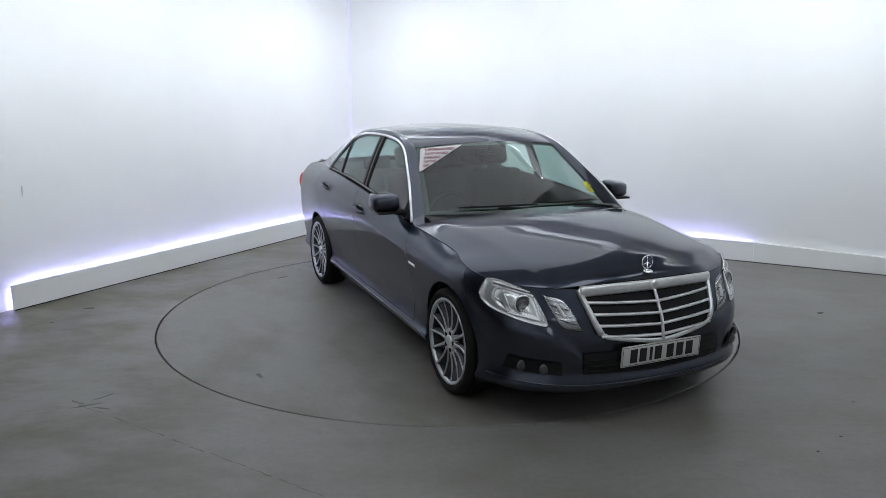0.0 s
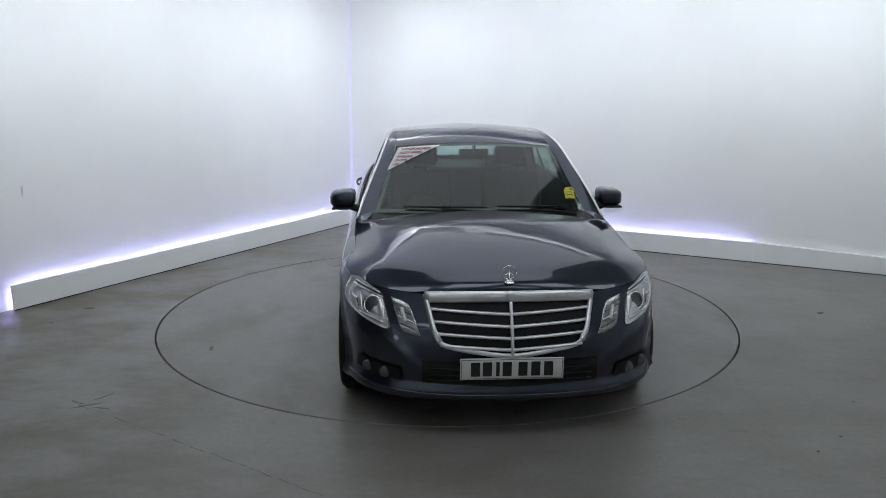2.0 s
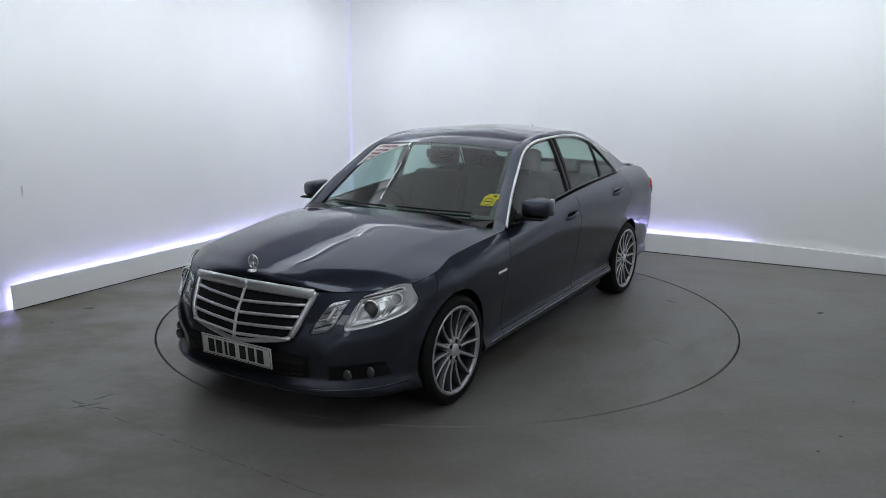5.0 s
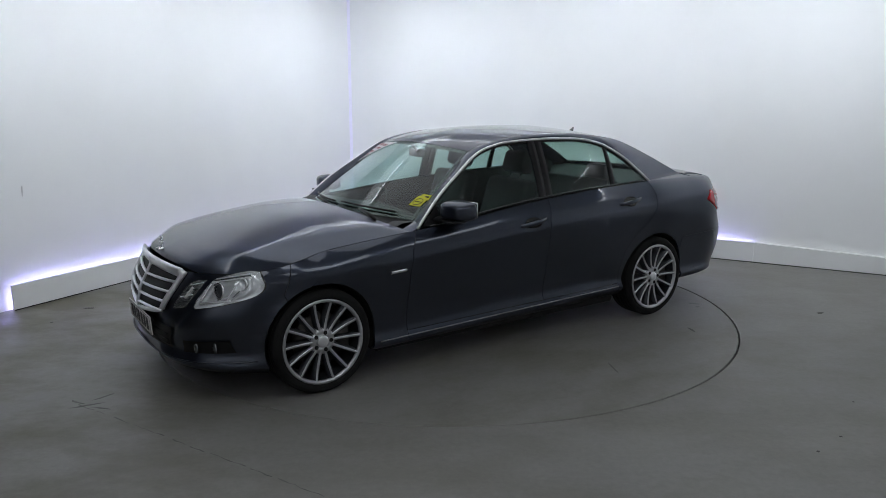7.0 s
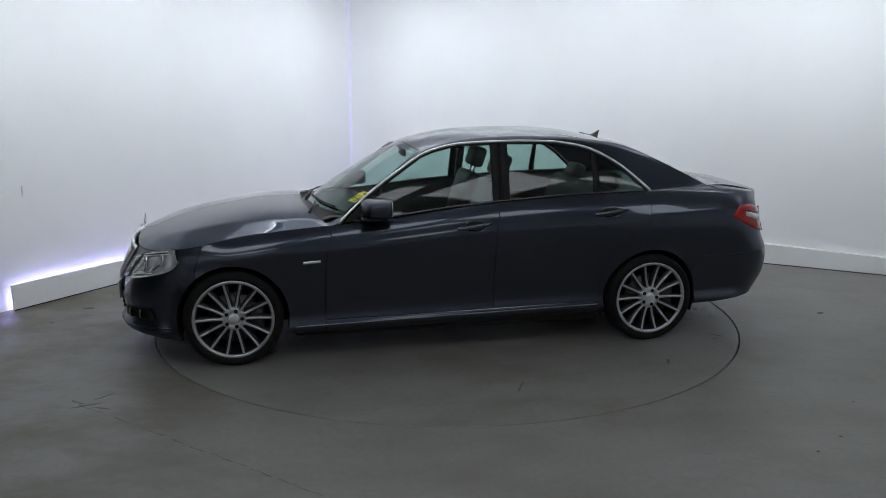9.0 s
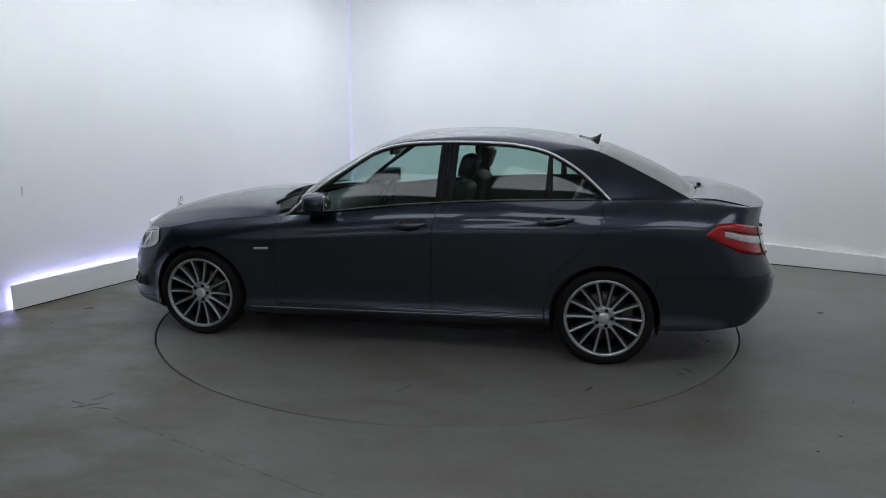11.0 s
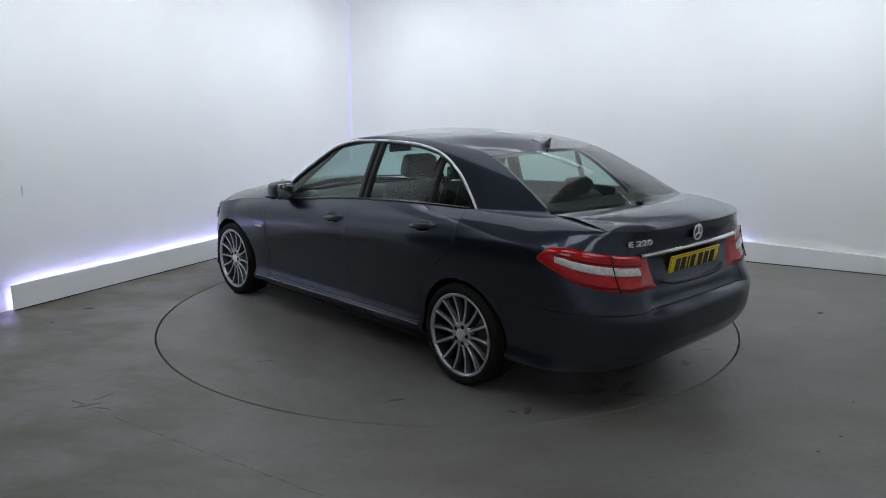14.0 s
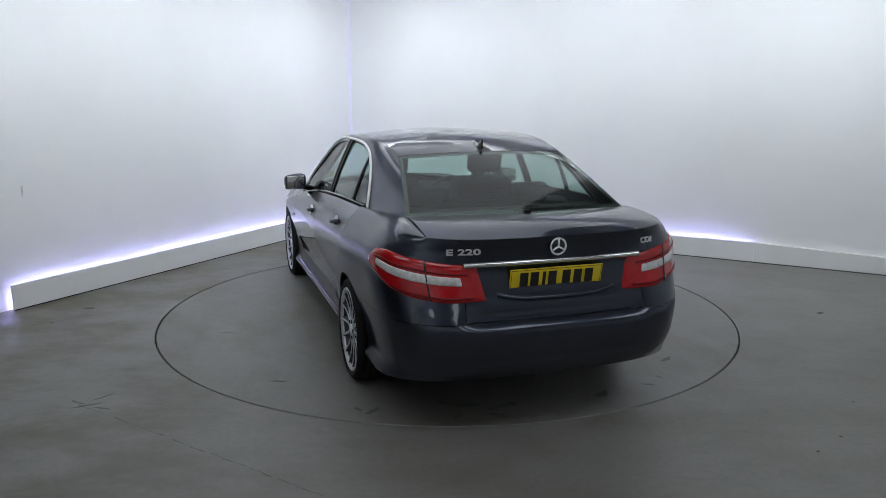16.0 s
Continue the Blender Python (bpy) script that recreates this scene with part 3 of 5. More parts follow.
def arch_snap(p):
    for h in (HUB_F, HUB_R):
        d = Vector((p.x - h, 0, p.z - HUB_Z))
        if d.length < ARCH_R + 0.028 and d.length > ARCH_R - 0.06:
            d = d.normalized() * ARCH_R
            return Vector((h + d.x, side_y(max(-1.9, min(1.45, h + d.x)), HUB_Z + d.z) if abs(p.y) > 0.5 else p.y, HUB_Z + d.z))
    return p


quads = {}
for i in range(len(COLS) - 1):
    for j in range(NROW):
        q = [GRID[i][j], GRID[i + 1][j], GRID[i + 1][j + 1], GRID[i][j + 1]]
        mid = sum(q, Vector()) / 4
        near = min(math.hypot(mid.x - h, mid.z - HUB_Z) for h in (HUB_F, HUB_R))
        if near < ARCH_R and abs(mid.y) > 0.5:
            continue
        if near < ARCH_R + 0.06 and abs(mid.y) > 0.5:
            q = [arch_snap(p) for p in q]
            if (q[2] - q[0]).cross(q[3] - q[1]).length < 1.2e-5:
                continue
        quads.setdefault(region(i, j), []).append(q)


def panel(name, faces, sides, material=M_PAINT, label="", gap=0.0022, flange=0.016):
    """A body panel with edges drawn back for the shut line and folded inward."""
    bm = bmesh.new()
    for s in sides:
        for q in faces:
            vs = []
            for p in (q if s > 0 else q[::-1]):
                vs.append(bm.verts.new((p.x, p.y * s, p.z)))
            bm.faces.new(vs)
    bmesh.ops.remove_doubles(bm, verts=bm.verts[:], dist=0.0004)
    bmesh.ops.dissolve_degenerate(bm, edges=bm.edges[:], dist=0.0003)
    bmesh.ops.recalc_face_normals(bm, faces=bm.faces[:])
    bm.normal_update()
    score = sum(f.normal.dot(Vector((f.calc_center_median().x * 0.3, f.calc_center_median().y, f.calc_center_median().z - 0.5))) for f in bm.faces)
    if score < 0:
        bmesh.ops.reverse_faces(bm, faces=bm.faces[:])
        bm.normal_update()
    edges = [e for e in bm.edges if e.is_boundary]
    nrm = {v: v.normal.copy() for e in edges for v in e.verts}
    move = {}
    for v in nrm:
        d = sum((f.calc_center_median() - v.co for f in v.link_faces), Vector())
        d -= nrm[v] * d.dot(nrm[v])
        if d.length > 1e-9:
            move[v] = d.normalized() * gap
    for v, d in move.items():
        v.co += d
    r = bmesh.ops.extrude_edge_only(bm, edges=edges)
    nv = [g for g in r["geom"] if isinstance(g, bmesh.types.BMVert)]
    near = {tuple(round(k, 6) for k in v.co): n for v, n in nrm.items()}
    for v in nv:
        n = near.get(tuple(round(k, 6) for k in v.co))
        if n:
            v.co -= n * flange
    bmesh.ops.translate(bm, vec=OFF, verts=bm.verts[:])
    me = bpy.data.meshes.new(name)
    for f in bm.faces:
        f.smooth = True
    for e in edges:
        if e.is_valid:
            e.smooth = False
    bm.to_mesh(me)
    bm.free()
    me.materials.append(material)
    ob = new(name, me)
    ob.parent = car
    if label:
        tagged(ob, label)
    return ob


# ---- greenhouse curves ----
def y_side(x, z):
    return 0.835 - max(0, z - 0.93) * 0.43 - max(0, -x - 0.9) * 0.02


PXZ = [(0.75, 0.912), (0.555, 1.085), (0.36, 1.22), (0.165, 1.340), (-0.03, 1.395), (-0.22, 1.411), (-0.42, 1.417), (-0.62, 1.416),
       (-0.82, 1.404), (-1.03, 1.36), (-1.22, 1.262), (-1.36, 1.15), (-1.45, 1.067)]
P_KN = [Vector((x, y_side(x, z), z)) for x, z in PXZ]
Q_KN = [Vector(p) for p in ((0.70, 0.725, 0.945), (0.53, 0.675, 1.085), (0.35, 0.625, 1.22), (0.17, 0.578, 1.352), (-0.02, 0.568, 1.408),
                            (-0.22, 0.562, 1.438), (-0.42, 0.56, 1.449), (-0.62, 0.56, 1.450), (-0.85, 0.56, 1.442), (-1.10, 0.556, 1.414),
                            (-1.35, 0.55, 1.364), (-1.64, 0.605, 1.237), (-1.94, 0.67, 1.085))]
NS = 72
P_CURVE, Q_CURVE = spline(P_KN, NS), spline(Q_KN, NS)


def arc(p_edge, p_mid, n):
    """Curve from the centre point to the edge point, flat at the centre."""
    return [p_mid + Vector(((p_edge.x - p_mid.x) * (k / n) ** 2, p_edge.y * k / n, (p_edge.z - p_mid.z) * (k / n) ** 2))
            for k in range(n + 1)]


NU = 16
SCREEN_TOP = arc(Q_CURVE[18], Vector((0.225, 0, 1.385)), NU)
SCREEN_BOT = arc(Q_CURVE[0], Vector((0.93, 0, 0.968)), NU)
REAR_TOP = arc(Q_CURVE[60], Vector((-1.40, 0, 1.385)), NU)
REAR_BOT = arc(Q_CURVE[72], Vector((-2.03, 0, 1.092)), NU)


def bowed(a, b, n, out):
    return [a.lerp(b, k / n) + out * 4 * (k / n) * (1 - k / n) for k in range(n + 1)]


SCREEN = coons(SCREEN_BOT, SCREEN_TOP, bowed(SCREEN_BOT[0], SCREEN_TOP[0], 18, Vector((0.012, 0, 0.02))), Q_CURVE[0:19])
REAR_GLASS = coons(REAR_BOT, REAR_TOP, bowed(REAR_BOT[0], REAR_TOP[0], 12, Vector((-0.010, 0, 0.022))), Q_CURVE[72:59:-1])
roof_mid = spline([(0.225, 0, 1.385), (0.10, 0, 1.430), (-0.1, 0, 1.469), (-0.35, 0, 1.486), (-0.6, 0, 1.490), (-0.85, 0, 1.482), (-1.1, 0, 1.452), (-1.40, 0, 1.385)], 42)
ROOF = coons(SCREEN_TOP, REAR_TOP, roof_mid, Q_CURVE[18:61])


def patch_quads(rows):
    return [[rows[j][i], rows[j][i + 1], rows[j + 1][i + 1], rows[j + 1][i]] for j in range(len(rows) - 1) for i in range(len(rows[0]) - 1)]


# pillars and roof rail: a bowed band between window edge and roof, flowing into the rear wing
shelf_cols = [i for i in range(len(COLS)) if -1.965 <= nominal(COLS[i]) <= -1.40 + 1e-6][::-1]
NBD = len(shelf_cols) - 1
band = []
for k in range(NS + 1):
    p, q = P_CURVE[k], Q_CURVE[k]
    out = Vector((0, 0.6, 0.8)).normalized()
    w = (q - p).length
    lift = 0.012 + 0.05 * w * w
    foot = max(0, (k - 58) / 14)
    band.append([p.lerp(q, m / NBD) + out * lift * 4 * (m / NBD) * (1 - m / NBD) * (1 - foot * foot * (3 - 2 * foot)) for m in range(NBD + 1)])
band_quads = patch_quads(band)
shelf = []
for m, i in enumerate(shelf_cols):
    o, q = GRID[i][-1], band[-1][m]
    before, after = o - GRID[i][-3], band[-3][m] - q
    c1, c2 = o + before.normalized() * (q - o).length * 0.2, q - after.normalized() * (q - o).length * 0.12
    row = []
    for t in (0, 0.2, 0.4, 0.6, 0.8, 1.0):
        row.append(o * (1 - t) ** 3 + c1 * 3 * t * (1 - t) ** 2 + c2 * 3 * t * t * (1 - t) + q * t ** 3)
    shelf.append(row)
shelf_quads = patch_quads(shelf)

# bonnet
NB = 44
tip = min(range(len(COLS)), key=lambda i: abs(GRID[i][-1].x - 1.74) + (9 if COLS[i] < 0.5 else 0))
front_line = [GRID[i][-1] for i in range(len(COLS) - 1, tip - 1, -1)]
side_line = [GRID[i][-1] for i in range(len(COLS)) if 0.5 < COLS[i] and GRID[i][-1].x > 0.80 and i <= tip]


def resample(pts, n):
    d = [0.0]
    for a, b in zip(pts, pts[1:]):
        d.append(d[-1] + (b - a).length)
    out = []
    for k in range(n + 1):
        s = d[-1] * k / n
        j = max(i for i in range(len(d)) if d[i] <= s + 1e-9)
        j = min(j, len(pts) - 2)
        out.append(pts[j].lerp(pts[j + 1], (s - d[j]) / max(1e-9, d[j + 1] - d[j])))
    return out


front_line = resample(front_line, NB)
front_line = [p + Vector((0, 0, 0.024 * max(0, 1 - (p.y / 0.50) ** 4) if p.y < 0.50 else 0)) for p in front_line]
side_line = spline(resample(side_line, 12), 36)
front_line = spline(resample(front_line, 18), NB)
side_line[-1] = front_line[-1]
rear_line = [Vector((0.985 - 0.185 * (k / NB) ** 2.2, side_line[0].y * k / NB, 0.995 + (side_line[0].z - 0.995) * (k / NB) ** 2.1)) for k in range(NB + 1)]
mid_line = resample(spline([rear_line[0], (1.3, 0, 0.985), (1.5, 0, 0.957), (1.71, 0, 0.916), (1.91, 0, 0.862), (2.04, 0, 0.815), (2.10, 0, 0.793), front_line[0]], 36), 36)
BONNET = coons(rear_line, front_line, mid_line, side_line)
for j, row in enumerate(BONNET):      # a shallow crown between two crisp creases that run in from the pillars to the grille's corners
    v = j / 36
    ends = min(1, v / 0.10) * min(1, (1 - v) / 0.16)
    ends = ends * ends * (3 - 2 * ends)
    ur = 0.88 + (0.62 - 0.88) * v ** 1.15
    zc, ze = mid_line[j].z, side_line[j].z
    zr = ze + (zc - ze) * (1 - ur ** 2.1) + 0.013

    def crown(u):
        if u <= ur:
            return zc - (zc - zr) * (u / ur) ** 2.3
        return zr + (ze - zr) * ((u - ur) / (1 - ur)) ** 0.9
    f = min(1, max(0, (v - 0.62) / 0.36))
    f = f * f * (3 - 2 * f)
    for i, p in enumerate(row):
        u = i / NB
        r = min(0.028, u, 1 - u)
        z = sum(crown(min(1, max(0, u + r * q))) for q in (-1, -0.6, -0.2, 0.2, 0.6, 1)) / 6
        rest = (ze + (zc - ze) * (1 - u ** 2.1)) * (1 - f) + p.z * f
        row[i] = Vector((p.x, p.y, rest + (z - rest) * ends))
bonnet_quads = patch_quads(BONNET)

# boot deck
deck_tip = min(range(len(COLS)), key=lambda i: abs(GRID[i][-1].y - 0.66) + (9 if COLS[i] > 0 else 0))
lip_line = resample([GRID[i][-1] for i in range(0, deck_tip + 1)], NU)
deck_side = resample([shelf[-1][-1], Vector((-2.08, 0.672, 1.078)), GRID[deck_tip][-1]], 12)
deck_front = [p.copy() for p in REAR_BOT]
deck_front = resample(deck_front, NU)
deck_mid = resample(spline([deck_front[0], (-2.2, 0, 1.088), (-2.36, 0, 1.068), lip_line[0]], 12), 12)
DECK = coons(deck_front, lip_line, deck_mid, deck_side)
for j, row in enumerate(DECK):
    for i, p in enumerate(row):
        row[i] = p + Vector((0, 0, 0.010 * math.sin(math.pi * j / 12)))
idx = [i for i in range(len(COLS)) if deck_tip <= i <= shelf_cols[-1]][::-1]
fill_in = resample(deck_side, len(idx) - 1)
wing_fill = patch_quads([[GRID[i][-1].lerp(fill_in[k], t) + Vector((0, 0, 0.008 * math.sin(math.pi * t) * (1 - k / len(idx)))) for t in (0, 0.2, 0.4, 0.6, 0.8, 1.0)] for k, i in enumerate(idx)])

# ---- body panels ----
panel("front_bumper", quads["front_bumper"], (1, -1))
panel("rear_bumper", quads["rear_bumper"], (1, -1))
panel("boot_lid", quads["boot_lid"] + patch_quads(DECK), (1, -1))
panel("bonnet", bonnet_quads, (1, -1))
panel("roof", patch_quads(ROOF), (1, -1), gap=0.001)
for s in (1, -1):
    panel("front_wing", quads["front_wing"], (s,))
    panel("front_door", quads["front_door"], (s,))
    panel("rear_door", quads["rear_door"], (s,))
    panel("sill", quads["sill"], (s,))
    panel("body_side", quads["rear_wing"] + shelf_quads + wing_fill + band_quads, (s,), gap=0.0012)


def mirrored(pts, s):
    return [Vector((p.x, p.y * s, p.z)) for p in pts]


# filler at the foot of the windscreen pillar
for s in (1, -1):
    bm = bmesh.new()
    a = side_line[0]
    foot = resample(band[0], 6)
    rows = [foot, [foot[k].lerp(a.lerp(rear_line[-4], k / 6), 0.5) + Vector((0, 0, -0.004)) for k in range(7)],
            [a.lerp(rear_line[-4], k / 6) + Vector((0.02, 0, -0.012)) for k in range(7)]]
    grid(bm, [mirrored(r, s) for r in rows])
    cpart("wing_corner", bm, M_PAINT)

# cowl under the windscreen
bm = bmesh.new()
rl = resample(rear_line, NU)
grid(bm, both([[p + Vector((0.03, 0, -0.02)) for p in rl], [p.lerp(q, 0.5) + Vector((0, 0, -0.03)) for p, q in zip(rl, SCREEN_BOT)], [q + Vector((-0.01, 0, -0.004)) for q in SCREEN_BOT]]))
cpart("cowl", bm, M_BLACK, label="black plastic cowl below the windscreen")

# glass
bm = bmesh.new()
grid(bm, both(SCREEN))
windscreen = cpart("windscreen", bm, M_GLASS)
bm = bmesh.new()
grid(bm, both(REAR_GLASS))
rear_window = cpart("rear_window", bm, M_GLASS)


def border(rows, name, inset_u, inset_v0, inset_v1, drop):
    """The black printed band round a bonded pane, just inside it."""
    full = both(rows)
    nv, nu = len(full), len(full[0])
    bm = bmesh.new()

    def at(u, v):
        x, y = u * (nu - 1), v * (nv - 1)
        i, j = min(nu - 2, int(x)), min(nv - 2, int(y))
        a = full[j][i].lerp(full[j][i + 1], x - i)
        b = full[j + 1][i].lerp(full[j + 1][i + 1], x - i)
        return a.lerp(b, y - j) + drop
    us = [k / 40 for k in range(41)]
    for v0, v1 in ((0, inset_v0), (1 - inset_v1, 1)):
        grid(bm, [[at(u, v0) for u in us], [at(u, v1) for u in us]])
    vs = [inset_v0 + (1 - inset_v0 - inset_v1) * k / 20 for k in range(21)]
    for u0, u1 in ((0, inset_u), (1 - inset_u, 1)):
        grid(bm, [[at(u0, v) for v in vs], [at(u1, v) for v in vs]])
    return bm, at


bm, screen_at = border(SCREEN, "edge", 0.022, 0.05, 0.05, Vector((-0.004, 0, -0.004)))
cpart("black_edge", bm, M_GLOSSBLACK, windscreen)
bm, rear_at = border(REAR_GLASS, "edge", 0.02, 0.05, 0.05, Vector((0.004, 0, -0.004)))
cpart("black_edge", bm, M_GLOSSBLACK, rear_window)


def belt(x):
    z = z_top(x) + 0.004
    return Vector((x, y_side(x, z) + 0.004, z))


def upper(x):
    """The window line's height at x."""
    pts = sorted(P_CURVE, key=lambda p: p.x)
    for a, b in zip(pts, pts[1:]):
        if a.x <= x <= b.x:
            return a.lerp(b, (x - a.x) / max(1e-9, b.x - a.x))
    return pts[0] if x < pts[0].x else pts[-1]


def pane(x0, x1, s, inset=0.02, name="side_window", depth=0.008):
    bm = bmesh.new()
    rows = []
    n = 26
    for k in range(n + 1):
        x = x0 + (x1 - x0) * k / n
        lo, hi = belt(x), upper(x)
        hi = Vector((hi.x, y_side(x, hi.z), max(hi.z - inset, lo.z + 0.002)))
        hi.y = y_side(x, hi.z)
        row = []
        for m in range(9):
            t = m / 8
            p = lo.lerp(hi, t)
            p.y += 0.010 * 4 * t * (1 - t) - depth
            row.append(Vector((p.x, p.y * s, p.z)))
        rows.append(row)
    grid(bm, rows)
    return cpart(name, bm, M_GLASS)


def post(x0b, x1b, x0t, x1t, s, name="door_pillar"):
    """A black post between two panes."""
    bm = bmesh.new()
    rows = []
    for m in range(9):
        t = m / 8
        row = []
        for xb, xt, d in ((x0b, x0t, -0.012), (x0b, x0t, 0.0), (x1b, x1t, 0.0), (x1b, x1t, -0.012)):
            x = xb + (xt - xb) * t
            lo, hi = belt(x), upper(x)
            p = lo.lerp(hi, t)
            p.y = y_side(x, p.z) + 0.010 * 4 * t * (1 - t) + 0.003 + d
            row.append(Vector((x, p.y * s, p.z)))
        rows.append(row)
    grid(bm, rows)
    return cpart(name, bm, M_BLACK)


for s in (1, -1):
    pane(0.66, -0.315, s)
    pane(-0.395, -1.03, s)
    pane(-1.07, -1.40, s, name="quarter_window")
    post(-0.296, -0.3565, -0.306, -0.3665, s)
    post(-0.3595, -0.418, -0.3695, -0.428, s)
    post(-1.025, -1.075, -1.035, -1.065, s, "window_divider")
    # black frame round the panes, chrome strip over it
    bm = bmesh.new()
    rows = []
    for k in range(NS + 1):
        p = P_CURVE[k]
        n = Vector((0, -0.43, -1)).normalized() if 16 < k < 56 else (Vector((-0.5, 0.1, -0.55)) if k <= 16 else Vector((0.5, 0.1, -0.55))).normalized()
        rows.append([Vector((p.x, p.y * s, p.z)), Vector((p.x + n.x * 0.024, (p.y - n.z * 0.010) * s, p.z + n.z * 0.024)),
                     Vector((p.x + n.x * 0.026, (p.y - n.z * 0.010 - 0.014) * s, p.z + n.z * 0.026))])
    grid(bm, rows)
    cpart("window_frame", bm, M_GLOSSBLACK)
    bm = bmesh.new()
    tube(bm, [Vector((p.x, (p.y + 0.006) * s, p.z)) for p in P_CURVE], 0.0085, 8)
    cpart("chrome_strip", bm, M_BRIGHT, label="polished chrome strip over the side windows")
    bm = bmesh.new()
    tube(bm, [Vector((x, (belt(x).y + 0.004) * s, belt(x).z - 0.004)) for x in [0.66 - 2.06 * k / 40 for k in range(41)]], 0.009, 6)
    cpart("waist_seal", bm, M_GLOSSBLACK)

# underbody, arches' linings and cabin floor
bm = bmesh.new()
box(bm, (-2.15, -0.62, 0.20), (1.85, 0.62, 0.42), 0.05)
box(bm, (-1.06, -0.82, 0.15), (1.06, 0.82, 0.36), 0.03)
box(bm, (1.70, -0.55, 0.23), (2.0, 0.55, 0.36), 0.04)
box(bm, (-2.33, -0.58, 0.36), (-1.80, 0.58, 0.5), 0.04)
cpart("underbody", bm, M_UNDER)
for s in (1, -1):
    for h in (HUB_F, HUB_R):
        bm = bmesh.new()
        rows = []
        for k in range(25):
            a = math.radians(-20 + 220 * k / 24)
            r = ARCH_R + 0.006
            rows.append([Vector((h + r * math.cos(a), yy * s, HUB_Z + r * math.sin(a))) for yy in (0.85, 0.78, 0.58)])
        grid(bm, rows)
        cpart("arch_lining", bm, M_UNDER)


# ---- wheels ----
def wheel(h, s):
    w = new("wheel")
    w.parent = car
    w.matrix_basis = Matrix.LocRotScale(Vector((h, 0.795 * s, HUB_Z)) + OFF, Euler((0, 0, 0 if s > 0 else math.pi)), None)
    R = HUB_Z
    bm = bmesh.new()
    prof = [(0.252, 0.095), (0.262, 0.104), (0.285, 0.112), (R - 0.020, 0.106), (R - 0.006, 0.092)]
    for g in (0.06, 0.02, -0.02, -0.06):
        prof += [(R, g + 0.020), (R, g + 0.004), (R - 0.007, g + 0.003), (R - 0.007, g - 0.003), (R, g - 0.004)]
    prof += [(R - 0.006, -0.092), (R - 0.020, -0.106), (0.285, -0.112), (0.25, -0.10)]
    lathe(bm, prof, 72)
    part("tyre", bm, M_RUBBER, w)
    bm = bmesh.new()
    lathe(bm, [(0.243, -0.10), (0.225, -0.08), (0.222, 0.04), (0.236, 0.070), (0.240, 0.090)], 64)
    rim = part("rim", bm, M_RIMDARK, w)
    bm = bmesh.new()
    lathe(bm, [(0.236, 0.088), (0.238, 0.099), (0.246, 0.105), (0.256, 0.106), (0.259, 0.100), (0.257, 0.09)], 72)
    part("rim_edge", bm, M_RIM, rim, "polished rim edge")
    n = 14
    for k in range(n):
        a = 2 * math.pi * k / n
        bm = bmesh.new()
        # bright machined face with a darker flank behind it
        rows = []
        for m in range(7):
            t = m / 6
            r = 0.058 + (0.240 - 0.058) * t
            hw = 0.0058 + 0.003 * (1 - t) + 0.0018 * t * t
            y = 0.088 + 0.014 * t - 0.010 * math.sin(math.pi * t)
            rows.append([Vector((r, y - 0.004, -hw)), Vector((r, y, -hw * 0.75)), Vector((r, y, hw * 0.75)), Vector((r, y - 0.004, hw))])
        grid(bm, rows)
        bmesh.ops.rotate(bm, cent=(0, 0, 0), matrix=Matrix.Rotation(-a, 3, "Y"), verts=bm.verts[:])
        sp = part("spoke", bm, M_RIM, rim)
        bm = bmesh.new()
        rows = []
        for m in range(7):
            t = m / 6
            r = 0.050 + (0.236 - 0.050) * t
            hw = 0.0085 + 0.004 * (1 - t) + 0.003 * t * t
            y = 0.084 + 0.014 * t - 0.010 * math.sin(math.pi * t)
            rows.append([Vector((r, y - 0.045, -hw - 0.006)), Vector((r, y, -hw)), Vector((r, y, hw)), Vector((r, y - 0.045, hw + 0.006))])
        grid(bm, rows)
        bmesh.ops.rotate(bm, cent=(0, 0, 0), matrix=Matrix.Rotation(-a, 3, "Y"), verts=bm.verts[:])
        part("spoke_flank", bm, M_RIMDARK, rim)
    bm = bmesh.new()
    rg = lathe(bm, [(0.082, 0.045), (0.078, 0.080), (0.066, 0.088), (0.040, 0.087), (0.036, 0.080)], 40)
    part("hub", bm, M_RIM, rim)
    bm = bmesh.new()
    rg = lathe(bm, [(0.036, 0.076), (0.036, 0.090), (0.032, 0.094), (0.012, 0.096)], 32)
    bm.faces.new(rg[-1])
    part("centre_cap", bm, M_SATIN, rim, "silver centre cap")
    for k in range(5):
        a = 2 * math.pi * (k + 0.5) / 5
        bm = bmesh.new()
        rg = lathe(bm, [(0.0125, 0.078), (0.0125, 0.0905), (0.007, 0.0900)], 10, "y", (0.053 * math.cos(a), 0, 0.053 * math.sin(a)))
        bm.faces.new(rg[-1])
        part("bolt", bm, M_UNDER, rim)
    bm = bmesh.new()
    rg = lathe(bm, [(0.05, 0.035), (0.165, 0.035), (0.165, 0.015), (0.05, 0.01)], 48)
    part("brake_disc", bm, M_BRAKE, w)
    bm = bmesh.new()
    box(bm, (-0.19, 0.0, -0.08), (-0.10, 0.055, 0.08), 0.015)
    part("brake_caliper", bm, M_BRAKE, w)
    bm = bmesh.new()
    rg = lathe(bm, [(0.245, -0.09), (0.02, -0.09)], 40)
    bm.faces.new(rg[-1])
    part("inner_plate", bm, M_UNDER, w)
    return w


for h in (HUB_F, HUB_R):
    for s in (1, -1):
        wheel(h, s)


# ---- front: grille, lamps, plate ----
def nose(y, z, out=0.0):
    p = surf(front_c(y, z), z, out)
    return Vector((p.x, p.y * (1 if y >= 0 else -1), p.z))


